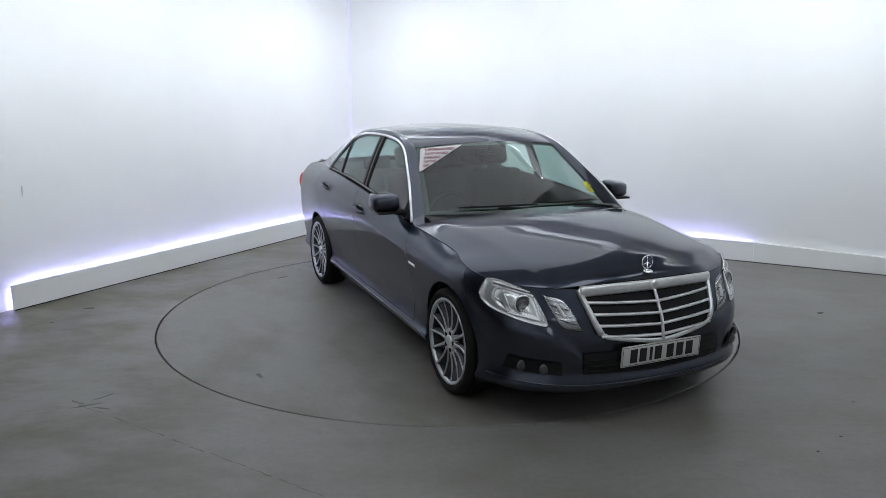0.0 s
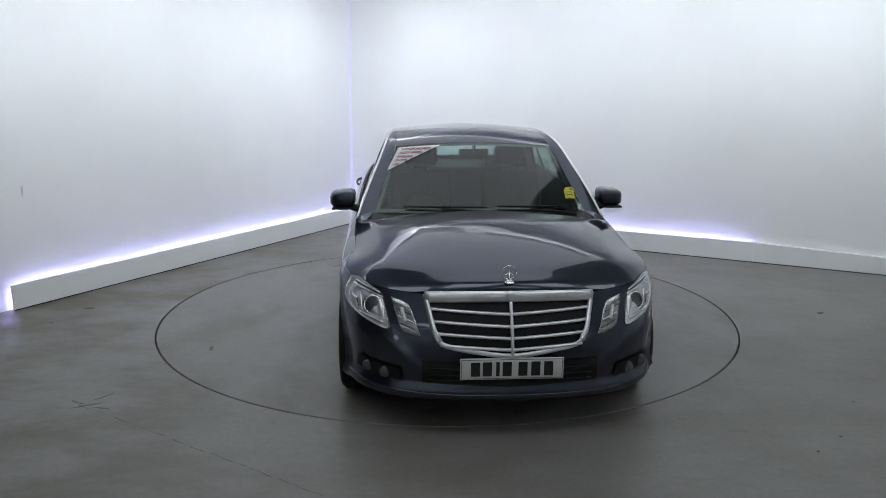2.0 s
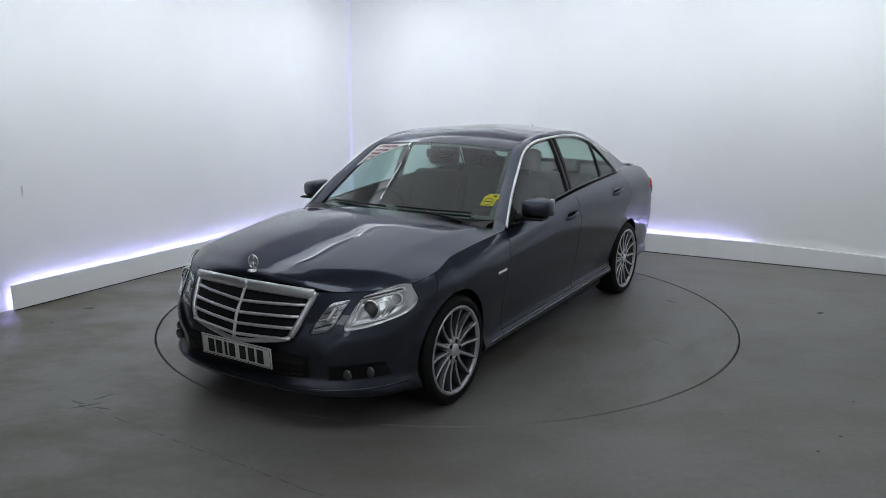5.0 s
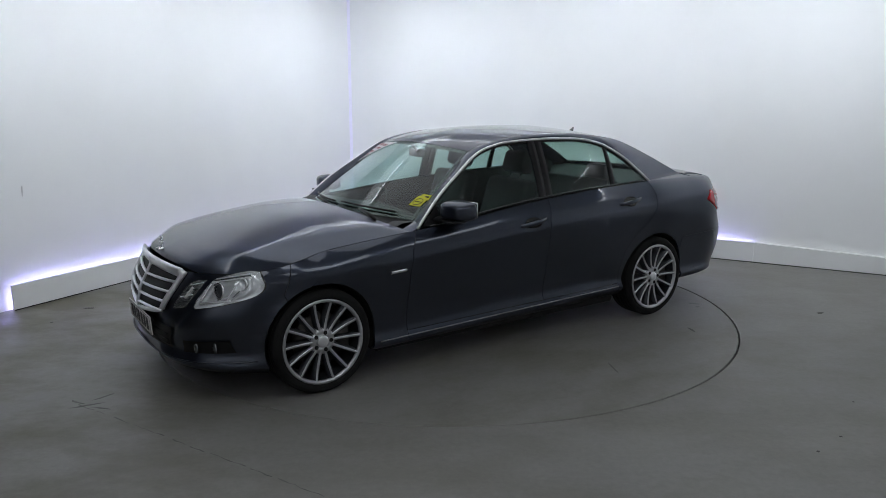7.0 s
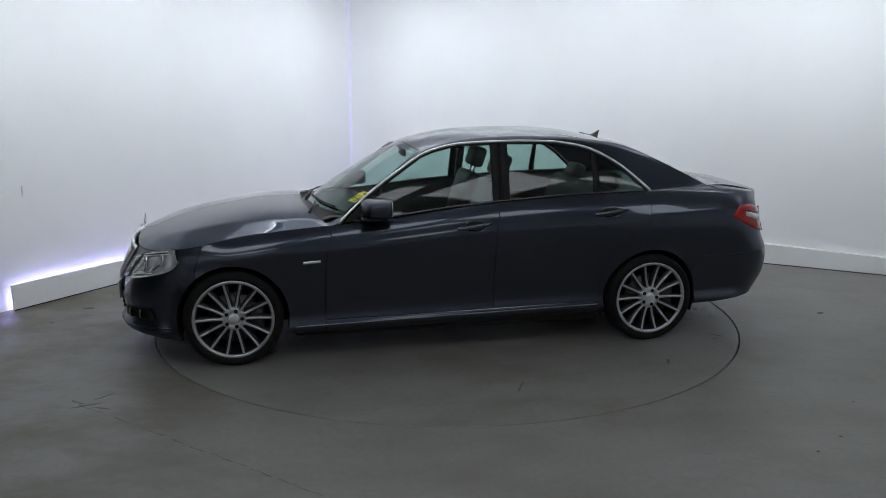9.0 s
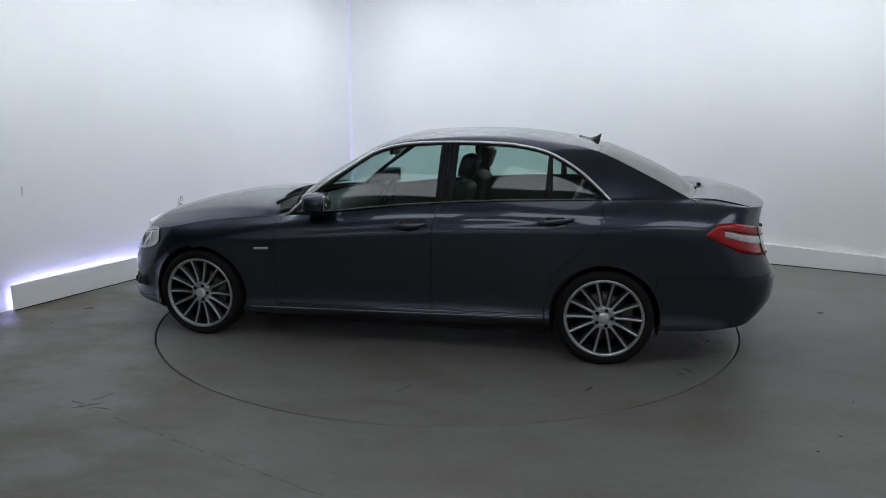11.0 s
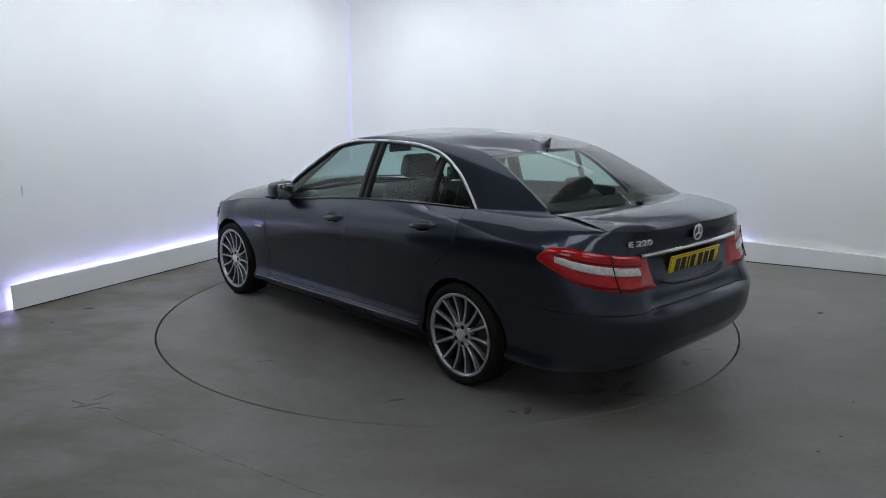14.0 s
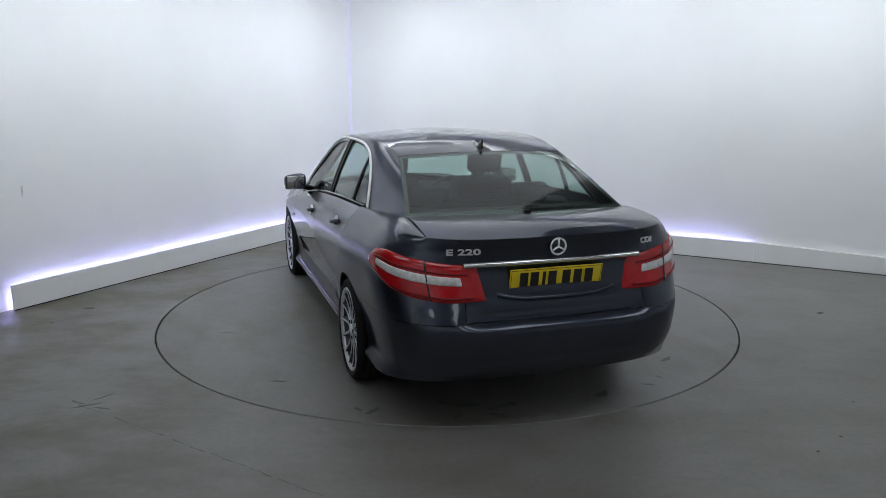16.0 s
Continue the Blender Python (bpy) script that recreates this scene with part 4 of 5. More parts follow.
def tail(y, z, out=0.0):
    p = surf(rear_c(y, z), z, out)
    return Vector((p.x, p.y * (1 if y >= 0 else -1), p.z))


def quad_patch(corners, on, nu, nv, out, s=1):
    """A grid inside four (y, z) corners: bottom inner, bottom outer, top outer, top inner, laid on a surface."""
    a, b, c, d = corners
    rows = []
    for j in range(nv + 1):
        v = j / nv
        row = []
        for i in range(nu + 1):
            u = i / nu
            y = (a[0] * (1 - u) + b[0] * u) * (1 - v) + (d[0] * (1 - u) + c[0] * u) * v
            z = (a[1] * (1 - u) + b[1] * u) * (1 - v) + (d[1] * (1 - u) + c[1] * u) * v
            row.append(on(y * s, z, out))
        rows.append(row)
    return rows


def grille():
    g = new("grille")
    g.parent = car
    tagged(g, "chrome radiator grille with three bars")

    def gx(y, z):     # pointed in plan, leaning back
        return nose(abs(y), z).x + 0.014 + 0.022 * (1 - abs(y) / 0.44)

    def P(y, z, o=0.0):
        return Vector((gx(y, z) + o, y, z))
    # backing
    bm = bmesh.new()
    rows = []
    for j in range(11):
        v = j / 10
        zt = 0.735
        row = []
        for i in range(25):
            u = i / 24 * 2 - 1
            w = 0.36 + 0.075 * v
            zb = 0.457 + 0.055 * abs(u)
            row.append(P(u * w, zb + (zt - zb) * v, -0.004))
        rows.append(row)
    grid(bm, rows)
    cpart("grille_backing", bm, M_BLACK, g)
    # frame of bars with rounded section
    def bar(name, pts, r, flat, material=M_SATIN):
        bm = bmesh.new()
        tube(bm, pts, r, 10, flat)
        cpart(name, bm, material, g)
    bar("frame_top", [P(-0.432 + 0.864 * k / 24, 0.726 + 0.012 * (1 - (k / 12 - 1) ** 2), 0.016) for k in range(25)], 0.030, 0.5)
    for s in (1, -1):
        bar("frame_side", spline([P(s * 0.433, 0.735, 0.004), P(s * 0.412, 0.655, 0.004), P(s * 0.388, 0.57, 0.004), P(s * 0.362, 0.518, 0.004)], 12), 0.018, 0.7)
    bar("frame_bottom", spline([P(-0.365, 0.52, 0.004), P(-0.32, 0.498, 0.004), P(-0.18, 0.474, 0.004), P(0, 0.456, 0.004), P(0.18, 0.474, 0.004), P(0.32, 0.498, 0.004), P(0.365, 0.52, 0.004)], 24), 0.013, 0.7)
    for k in range(4):
        z = 0.672 - 0.052 * k
        w = 0.415 - 0.018 * k
        zz = lambda y: z - 0.018 * (1 - abs(y) / w) - 0.004 * k
        bar("grille_bar", [P(-w + 2 * w * m / 16, zz(-w + 2 * w * m / 16), 0.006) for m in range(17)], 0.0085, 1.2)
    bar("grille_upright", [P(0, 0.46 + 0.27 * k / 8, 0.012) for k in range(9)], 0.009, 1.0)
    bm = bmesh.new()
    rg = lathe(bm, [(0.028, 0.0), (0.026, 0.012), (0.015, 0.016)], 24, "x", (gx(0, 0.735) + 0.018, 0, 0.742))
    bm.faces.new(rg[-1])
    cpart("round_badge", bm, M_SATIN, g, "small round silver badge")


grille()


def poly_lamp(name, pts, s, depth, inner_mat, label, rim=0.008):
    """A lamp let into the nose: silver bowl, dark edge and a clear cover."""
    lamp = new(name)
    lamp.parent = car
    tagged(lamp, label)
    cy = sum(p[0] for p in pts) / len(pts)
    cz = sum(p[1] for p in pts) / len(pts)
    knots = [Vector((p[0], p[1], 0)) for p in pts]
    ring = spline(knots + [knots[0]], 48)[:-1]

    def layer(scale, out):
        return [nose((cy + (q.x - cy) * scale) * s, cz + (q.y - cz) * scale, out) for q in ring]

    def fan(levels, material, nm):
        bm = bmesh.new()
        loops = [[bm.verts.new(p) for p in layer(sc, o)] for sc, o in levels]
        for a, b in zip(loops, loops[1:]):
            for k in range(len(a)):
                bm.faces.new((a[k], a[(k + 1) % len(a)], b[(k + 1) % len(a)], b[k]))
        c = bm.verts.new(nose(cy * s, cz, levels[-1][1]))
        for k in range(len(loops[-1])):
            bm.faces.new((loops[-1][k], loops[-1][(k + 1) % len(ring)], c))
        return cpart(nm, bm, material, lamp)
    bowl = [(1.0, 0.006), (0.96, 0.005), (0.94, 0.002), (0.80, 0.002), (0.78, 0.006), (0.62, 0.0045), (0.60, 0.0015), (0.42, 0.0015), (0.40, 0.005), (0.2, 0.004)]
    fan(bowl if name == "headlight" else [(1.0, 0.002), (0.95, 0.004), (0.7, 0.0025), (0.4, 0.002), (0.2, 0.002)], inner_mat, "reflector")
    fan([(1.0, 0.002), (0.985, depth), (0.9, depth + 0.002), (0.6, depth + 0.003), (0.3, depth + 0.003)], M_CLEAR, "lamp_cover")
    bm = bmesh.new()
    loops = [[bm.verts.new(p) for p in layer(sc, o)] for sc, o in ((1.035, 0.001), (1.0, 0.004))]
    for k in range(len(ring)):
        bm.faces.new((loops[0][k], loops[0][(k + 1) % len(ring)], loops[1][(k + 1) % len(ring)], loops[1][k]))
    cpart("lamp_seal", bm, M_GLOSSBLACK, lamp)
    return lamp


def lamp_ring(lamp, y, z, r, s, material, nm, out=0.004, thick=0.006, ball=None):
    p = nose(y * s, z, out)
    bm = bmesh.new()
    lathe(bm, [(r - thick, 0.0), (r - thick * 0.6, 0.006), (r, 0.006), (r + 0.002, 0.0)], 32, "x")
    d = (nose(y * s, z, 0.02) - nose(y * s, z, 0)).normalized()
    d = (d + Vector((1.2, 0, 0))).normalized()
    m = Matrix.Translation(p) @ Vector((1, 0, 0)).rotation_difference(d).to_matrix().to_4x4()
    bmesh.ops.transform(bm, matrix=m, verts=bm.verts[:])
    cpart(nm, bm, material, lamp)
    if ball:
        bm = bmesh.new()
        prof = [(r * 0.98 * math.cos(a), 0.008 * math.sin(a)) for a in (0, 0.4, 0.8, 1.2, 1.5)]
        rg = lathe(bm, prof, 28, "x")
        bm.faces.new(rg[-1])
        bmesh.ops.transform(bm, matrix=m, verts=bm.verts[:])
        cpart("projector", bm, ball, lamp)


for s in (1, -1):
    lamp = poly_lamp("headlight", [(0.815, 0.765), (0.775, 0.768), (0.70, 0.738), (0.655, 0.712), (0.628, 0.640), (0.618, 0.563), (0.67, 0.565), (0.76, 0.592), (0.832, 0.632), (0.848, 0.69)],
                     s, 0.014, M_REFLECTOR, "clear headlight with silver reflector and round projector")
    lamp_ring(lamp, 0.70, 0.655, 0.052, s, M_CHROME, "projector_ring", 0.003, 0.014)
    lamp_ring(lamp, 0.70, 0.655, 0.036, s, M_RIMDARK, "projector_inner_ring", 0.005, 0.006, M_LENS)
    lamp_ring(lamp, 0.785, 0.70, 0.034, s, M_SATIN, "side_reflector_ring", 0.003, 0.008)
    for y0, z0, y1, z1 in ((0.66, 0.718, 0.79, 0.755), (0.648, 0.700, 0.80, 0.738), (0.645, 0.585, 0.77, 0.612), (0.755, 0.62, 0.765, 0.70), (0.64, 0.60, 0.648, 0.69)):
        bm = bmesh.new()
        tube(bm, [nose((y0 + (y1 - y0) * k / 8) * s, z0 + (z1 - z0) * k / 8, 0.0065) for k in range(9)], 0.0035, 6)
        cpart("reflector_edge", bm, M_BRIGHT, lamp)
    for y0, z0, y1, z1 in ((0.652, 0.709, 0.795, 0.7465), (0.772, 0.63, 0.785, 0.665)):
        bm = bmesh.new()
        tube(bm, [nose((y0 + (y1 - y0) * k / 8) * s, z0 + (z1 - z0) * k / 8, 0.006) for k in range(9)], 0.003, 6)
        cpart("reflector_shadow_gap", bm, M_RIMDARK, lamp)
    drl = poly_lamp("front_lamp", [(0.605, 0.706), (0.53, 0.688), (0.50, 0.655), (0.462, 0.56), (0.455, 0.535), (0.50, 0.54), (0.56, 0.568)], s, 0.010, M_DRLIN, "narrow inner front lamp with a smoked inside")
    for k in range(4):
        bm = bmesh.new()
        z0 = 0.565 + 0.034 * k
        tube(bm, [nose((0.474 + 0.0135 * k + 0.082 * q / 6) * s, z0 + 0.026 * q / 6, 0.0055) for q in range(7)], 0.0028, 6)
        cpart("lamp_rib", bm, M_SATIN if k % 2 else M_RIMDARK, drl)
    bm = bmesh.new()
    tube(bm, [nose((0.530 + 0.02 * q / 6) * s, 0.60 + 0.06 * q / 6, 0.0065) for q in range(7)], 0.009, 8)
    cpart("bulb", bm, M_WHITE_LAMP, drl)

# lower intakes, fog lamps, chrome lip, plate
bm = bmesh.new()
grid(bm, [[nose(-0.45 + 0.9 * i / 30, 0.30 + (0.415 - 0.30) * j / 6 - 0.02 * (1 - abs(i / 15 - 1)) * (1 - j / 6), 0.008) for i in range(31)] for j in range(7)])
intake = cpart("lower_intake", bm, M_BLACK, label="black lower air intake")
for k in range(3):
    bm = bmesh.new()
    tube(bm, [nose(-0.42 + 0.84 * i / 20, 0.315 + 0.03 * k, 0.006) for i in range(21)], 0.005, 6)
    cpart("intake_bar", bm, M_BLACK, intake)
for s in (1, -1):
    bm = bmesh.new()
    grid(bm, quad_patch(((0.55, 0.295), (0.785, 0.315), (0.775, 0.385), (0.56, 0.37)), nose, 12, 5, 0.010, s))
    recess = cpart("fog_lamp_recess", bm, M_BLACK)
    for y, z in ((0.635, 0.332), (0.722, 0.342)):
        bm = bmesh.new()
        rg = lathe(bm, [(0.031, 0.0), (0.030, 0.008), (0.026, 0.010), (0.018, 0.013), (0.006, 0.015)], 24, "x", nose(y * s, z, 0.008))
        bm.faces.new(rg[-1])
        cpart("fog_lamp", bm, M_LENS, recess)
bm = bmesh.new()
tube(bm, [nose(-0.84 + 1.68 * i / 60, 0.245 - 0.016 * (1 - (i / 30 - 1) ** 2) + 0.012, 0.003) for i in range(61)], 0.0045, 6, 1.0)
cpart("bumper_lip", bm, M_PAINT, label="thin raised lip along the bumper")


def plate(centre, normal_tilt, facing, material, label):
    pl = new("number_plate")
    pl.parent = car
    tagged(pl, label)
    bm = bmesh.new()
    box(bm, (-0.004, -0.262, -0.057), (0.004, 0.262, 0.057), 0.002)
    m = Matrix.Translation(Vector(centre)) @ Matrix.Rotation(0 if facing > 0 else math.pi, 4, "Z") @ Matrix.Rotation(normal_tilt, 4, "Y")
    bmesh.ops.transform(bm, matrix=m, verts=bm.verts[:])
    cpart("plate", bm, material, pl)
    xs = [-0.205, -0.145, -0.092, -0.045, 0.035, 0.10, 0.165]
    ws = [0.046, 0.046, 0.018, 0.046, 0.046, 0.046, 0.046]
    for y, w in zip(xs, ws):
        bm = bmesh.new()
        box(bm, (0.0042, y - w / 2 + 0.02, -0.038), (0.0056, y + w / 2 + 0.02, 0.038))
        bmesh.ops.transform(bm, matrix=m, verts=bm.verts[:])
        cpart("plain_bar", bm, M_INK, pl, smooth=False)
    bm = bmesh.new()
    for lo, hi in (((0.004, -0.256, 0.0495), (0.005, 0.256, 0.0515)), ((0.004, -0.256, -0.0515), (0.005, 0.256, -0.0495)),
                   ((0.004, -0.256, -0.0495), (0.005, -0.254, 0.0495)), ((0.004, 0.254, -0.0495), (0.005, 0.256, 0.0495))):
        box(bm, lo, hi)
    bmesh.ops.transform(bm, matrix=m, verts=bm.verts[:])
    cpart("plate_border", bm, M_INK, pl, smooth=False)
    bm = bmesh.new()
    box(bm, (-0.03, -0.20, -0.03), (-0.003, 0.20, 0.03))
    bmesh.ops.transform(bm, matrix=m, verts=bm.verts[:])
    cpart("plate_holder", bm, M_BLACK, pl)
    return pl


plate((2.252, 0, 0.389), 0.06, 1, M_PLATE_W, "white front plate with seven plain dark bars")

# ornament on the bonnet: plain ring on a stem
orn = new("bonnet_ornament")
orn.parent = car
tagged(orn, "upright chrome ring on a short stem")
bm = bmesh.new()
ring = [Vector((2.095, 0.036 * math.cos(2 * math.pi * k / 28), 0.848 + 0.036 * math.sin(2 * math.pi * k / 28))) for k in range(29)]
tube(bm, ring, 0.0032, 6)
cpart("ring", bm, M_CHROME, orn)
bm = bmesh.new()
tube(bm, [(2.10, 0, 0.79), (2.098, 0, 0.812), (2.095, 0, 0.848)], 0.004, 8)
cpart("stem", bm, M_CHROME, orn)
for k in (0, 1, 2):
    a = math.pi / 2 + 2 * math.pi * k / 3
    bm = bmesh.new()
    tube(bm, [(2.095, r * math.cos(a), 0.848 + r * math.sin(a)) for r in (0.0, 0.035)], 0.0028, 6)
    cpart("spoke", bm, M_CHROME, orn)
bm = bmesh.new()
rg = lathe(bm, [(0.026, 0.0), (0.024, 0.008), (0.012, 0.014)], 24, "z", (2.105, 0, 0.796))
bm.faces.new(rg[-1])
cpart("foot", bm, M_CHROME, orn)

# ---- tail: lamps, chrome bar, badges, plate ----
def tail_lamp(s):
    lamp = new("tail_light")
    lamp.parent = car
    tagged(lamp, "red tail light with a clear white band, wrapped round the corner")
    c0 = find_c(-1.0, 0.0, -2.03, lambda c: shell(c, 0.89).x)
    n = 40

    def cc(t, z):
        c1 = rear_c(0.385 + 0.05 * (z - 0.72) / 0.2, z)
        return c0 + (c1 - c0) * t

    def top(t):
        return table([(0, 0.895), (0.10, 0.958), (0.25, 0.962), (0.6, 0.93), (1.0, 0.895)], t)

    def low(t):
        return table([(0, 0.885), (0.12, 0.835), (0.30, 0.775), (0.5, 0.745), (0.75, 0.722), (1.0, 0.718)], t)

    def piece(nm, f0, f1, material, out, t0=0.0, t1=1.0, lab=""):
        bm = bmesh.new()
        rows = []
        for k in range(n + 1):
            t = t0 + (t1 - t0) * k / n
            lo, hi = low(t), top(t)
            a, b = lo + (hi - lo) * f0(t), lo + (hi - lo) * f1(t)
            row = [(a, -0.001), (a + (b - a) * 0.03, out)] + [(a + (b - a) * q / 6, out + 0.003 * math.sin(math.pi * q / 6)) for q in range(1, 6)] + [(a + (b - a) * 0.97, out), (b, -0.001)]
            if k == 0 or k == n:
                row = [(z, -0.001) for z, _ in row]
            pts = []
            for z, o in row:
                p = surf(cc(t, z), z, o)
                pts.append(Vector((p.x, p.y * s, p.z)))
            rows.append(pts)
        grid(bm, rows)
        return cpart(nm, bm, material, lamp, lab)
    piece("red_lens", lambda t: 0, lambda t: 1, M_RED, 0.008)
    piece("white_lens", lambda t: 0.42, lambda t: 0.66, M_WHITE_LAMP, 0.0125, 0.14, 0.90, "clear white band")
    piece("lower_lens", lambda t: 0.06, lambda t: 0.12, M_REDDARK, 0.0115, 0.3, 0.95)
    piece("upper_lens", lambda t: 0.70, lambda t: 0.76, M_REDDARK, 0.0115, 0.1, 0.95)
    # shut line of the boot lid across the lamp
    bm = bmesh.new()
    t = 0.66
    pts = []
    for q in range(9):
        z = low(t) + (top(t) - low(t)) * (q / 8)
        p = surf(cc(t, z), z, 0.0145)
        pts.append(Vector((p.x, p.y * s, p.z)))
    tube(bm, pts, 0.004, 6)
    cpart("lamp_gap", bm, M_GLOSSBLACK, lamp)


for s in (1, -1):
    tail_lamp(s)

bm = bmesh.new()
rows = []
for i in range(31):
    y = -0.50 + i / 30
    rows.append([tail(y, z, o) for z, o in ((0.885, 0.001), (0.888, 0.014), (0.902, 0.018), (0.912, 0.012), (0.914, 0.001))])
grid(bm, rows)
cpart("chrome_bar", bm, M_CHROME, label="chrome bar across the boot lid")
# recess for the plate under the bar
bm = bmesh.new()
rows = []
for j in range(9):
    z = 0.700 + 0.185 * j / 8
    rows.append([tail(y, z, 0.002) for y in [-0.36 + 0.72 * i / 16 for i in range(17)]])
grid(bm, rows)
cpart("plate_recess", bm, M_PAINT)
bm = bmesh.new()
tube(bm, [tail(-0.33 + 0.66 * i / 20, 0.716 + 0.030 * (abs(i / 10 - 1)) ** 4, 0.006) for i in range(21)], 0.012, 8)
cpart("recess_edge", bm, M_PAINT)
plate((-2.440, 0, 0.815), 0.17, -1, M_PLATE_Y, "yellow rear plate with seven plain dark bars")

bm = bmesh.new()
em = Vector((-2.447, 0, 0.978))
tube(bm, [em + Vector((-0.004, 0.042 * math.cos(2 * math.pi * k / 28), 0.042 * math.sin(2 * math.pi * k / 28))) for k in range(29)], 0.0055, 8)
emblem = cpart("round_emblem", bm, M_BRIGHT, label="plain chrome ring emblem on the boot")
bm = bmesh.new()
rg = lathe(bm, [(0.038, 0.004), (0.036, -0.004), (0.01, -0.007)], 28, "x", em)
bm.faces.new(rg[-1])
cpart("emblem_disc", bm, M_RIMDARK, emblem)
for k in range(3):
    a = math.pi / 2 + 2 * math.pi * k / 3
    bm = bmesh.new()
    tube(bm, [em + Vector((-0.008, r * math.cos(a), r * math.sin(a))) for r in (0.0, 0.02, 0.041)], 0.0055, 6)
    cpart("spoke", bm, M_BRIGHT, emblem)


def lettering(text, size, m, material, name, depth=0.0, parent=None, align="CENTER", space=1.0, width=None, bold=0.0):
    cu = bpy.data.curves.new(name, "FONT")
    cu.body, cu.size, cu.extrude, cu.align_x, cu.space_character = text, size, depth, align, space
    cu.resolution_u = 3
    cu.offset = bold
    tmp = bpy.data.objects.new(name, cu)
    me = bpy.data.meshes.new_from_object(tmp)
    bpy.data.objects.remove(tmp)
    me.name = name
    if width:
        xs = [v.co.x for v in me.vertices]
        k = width / (max(xs) - min(xs))
        for v in me.vertices:
            v.co.x *= k
    me.transform(m)
    me.transform(Matrix.Translation(OFF))
    me.materials.clear()
    me.materials.append(material)
    ob = new(name, me)
    ob.parent = parent or car
    return ob


def frame_on(p, right, up):
    right = Vector(right).normalized()
    nrm = right.cross(Vector(up)).normalized()
    u = nrm.cross(right)
    return Matrix(((right.x, u.x, nrm.x, p.x), (right.y, u.y, nrm.y, p.y), (right.z, u.z, nrm.z, p.z), (0, 0, 0, 1)))


for text, y, w in (("E 220", 0.50, 0.175), ("CDI", -0.555, 0.085)):
    p0, p1 = tail(y + 0.05, 0.955, 0.003), tail(y - 0.05, 0.955, 0.003)
    pu = tail(y, 0.985, 0.003)
    mid = tail(y, 0.955, 0.0045)
    lettering(text, 0.042, frame_on(mid, p1 - p0, pu - mid), M_BRIGHT, "badge_lettering", 0.003, width=w, bold=0.0012)

# ---- small outside parts ----
for s in (1, -1):
    # door mirror
    mir = new("door_mirror")
    mir.parent = car
    tagged(mir, "body-coloured door mirror on a black foot")
    bm = bmesh.new()
    box(bm, (0.42, 0.86, 0.955), (0.61, 1.035, 1.085), 0.035)
    bmesh.ops.subdivide_edges(bm, edges=bm.edges[:], cuts=1)
    for v in bm.verts:
        t = (v.co.y - 0.86) / 0.175
        f = (v.co.x - 0.42) / 0.19
        v.co.z = 1.02 + (v.co.z - 1.02) * (1 - 0.14 * t * t) * (1 - 0.18 * f * f) - 0.008 * t
        v.co.x -= 0.05 * t * t * f
    bmesh.ops.scale(bm, vec=(1, s, 1), verts=bm.verts[:])
    cpart("mirror_shell", bm, M_PAINT, mir)
    bm = bmesh.new()
    box(bm, (0.414, 0.882 * s, 0.968), (0.421, 1.018 * s, 1.068), 0.003)
    cpart("mirror_glass", bm, M_MIRROR, mir)
    bm = bmesh.new()
    tube(bm, [(0.60, 0.80 * s, 0.945), (0.575, 0.86 * s, 0.958), (0.53, 0.92 * s, 0.972)], 0.024, 10, 1.7)
    cpart("mirror_foot", bm, M_BLACK, mir)
    bm = bmesh.new()
    box(bm, (0.50, 0.90 * s, 0.948), (0.612, 1.02 * s, 0.962), 0.006)
    cpart("mirror_underside", bm, M_BLACK, mir)
    bm = bmesh.new()
    grid(bm, [[Vector((x, (y_side(x, z) + 0.008) * s, z)) for z in (0.93 + (0.60 - x) * 0.1, 0.93 + (zt - 0.93) * 0.5, zt)] for x, zt in ((0.70, 0.94), (0.64, 0.99), (0.58, 1.04))])
    cpart("window_corner", bm, M_BLACK)
    # door handles with a shell-shaped recess
    for x0, z0 in ((-0.145, 0.872), (-1.11, 0.940)):
        bm = bmesh.new()
        yb = side_y(x0, z0)
        rows = []
        for k in range(13):
            t = k / 12
            x = x0 + 0.118 - 0.236 * t
            z = z0 - 0.012 + 0.030 * t
            lift = 0.030 * math.sin(math.pi * min(1, max(0, t * 1.1 - 0.05))) ** 0.5
            hw = 0.011 + 0.006 * math.sin(math.pi * t)
            y = side_y(x, z)
            ring = []
            for q in range(8):
                a = 2 * math.pi * q / 8
                ring.append(Vector((x, (y + lift + 0.007 * math.cos(a)) * s, z + hw * math.sin(a))))
            rows.append(ring + [ring[0]])
        grid(bm, rows)
        handle = cpart("door_handle", bm, M_PAINT)
        bm = bmesh.new()
        rows = []
        for k in range(15):
            t = k / 14
            x = x0 + 0.075 - 0.15 * t
            hh = 0.036 * math.sqrt(max(0, 1 - (2 * t - 1) ** 2))
            rows.append([Vector((x, (side_y(x, z0 + q * hh + 0.002) + 0.002) * s, z0 + q * hh + 0.002)) for q in (-1, -0.5, 0, 0.5, 1)])
        grid(bm, rows)
        cpart("handle_recess", bm, M_GLOSSBLACK, handle)
    # bright edge along the sill
    bm = bmesh.new()
    tube(bm, [Vector((x, (side_y(x, 0.266 - 0.023 * x) + 0.001) * s, 0.266 - 0.023 * x)) for x in [1.05 - 2.09 * k / 40 for k in range(41)]], 0.004, 6)
    cpart("sill_strip", bm, M_SILL, label="slim dull metal strip along the sill")
    # badge on the front wing
    bm = bmesh.new()
    z = 0.672
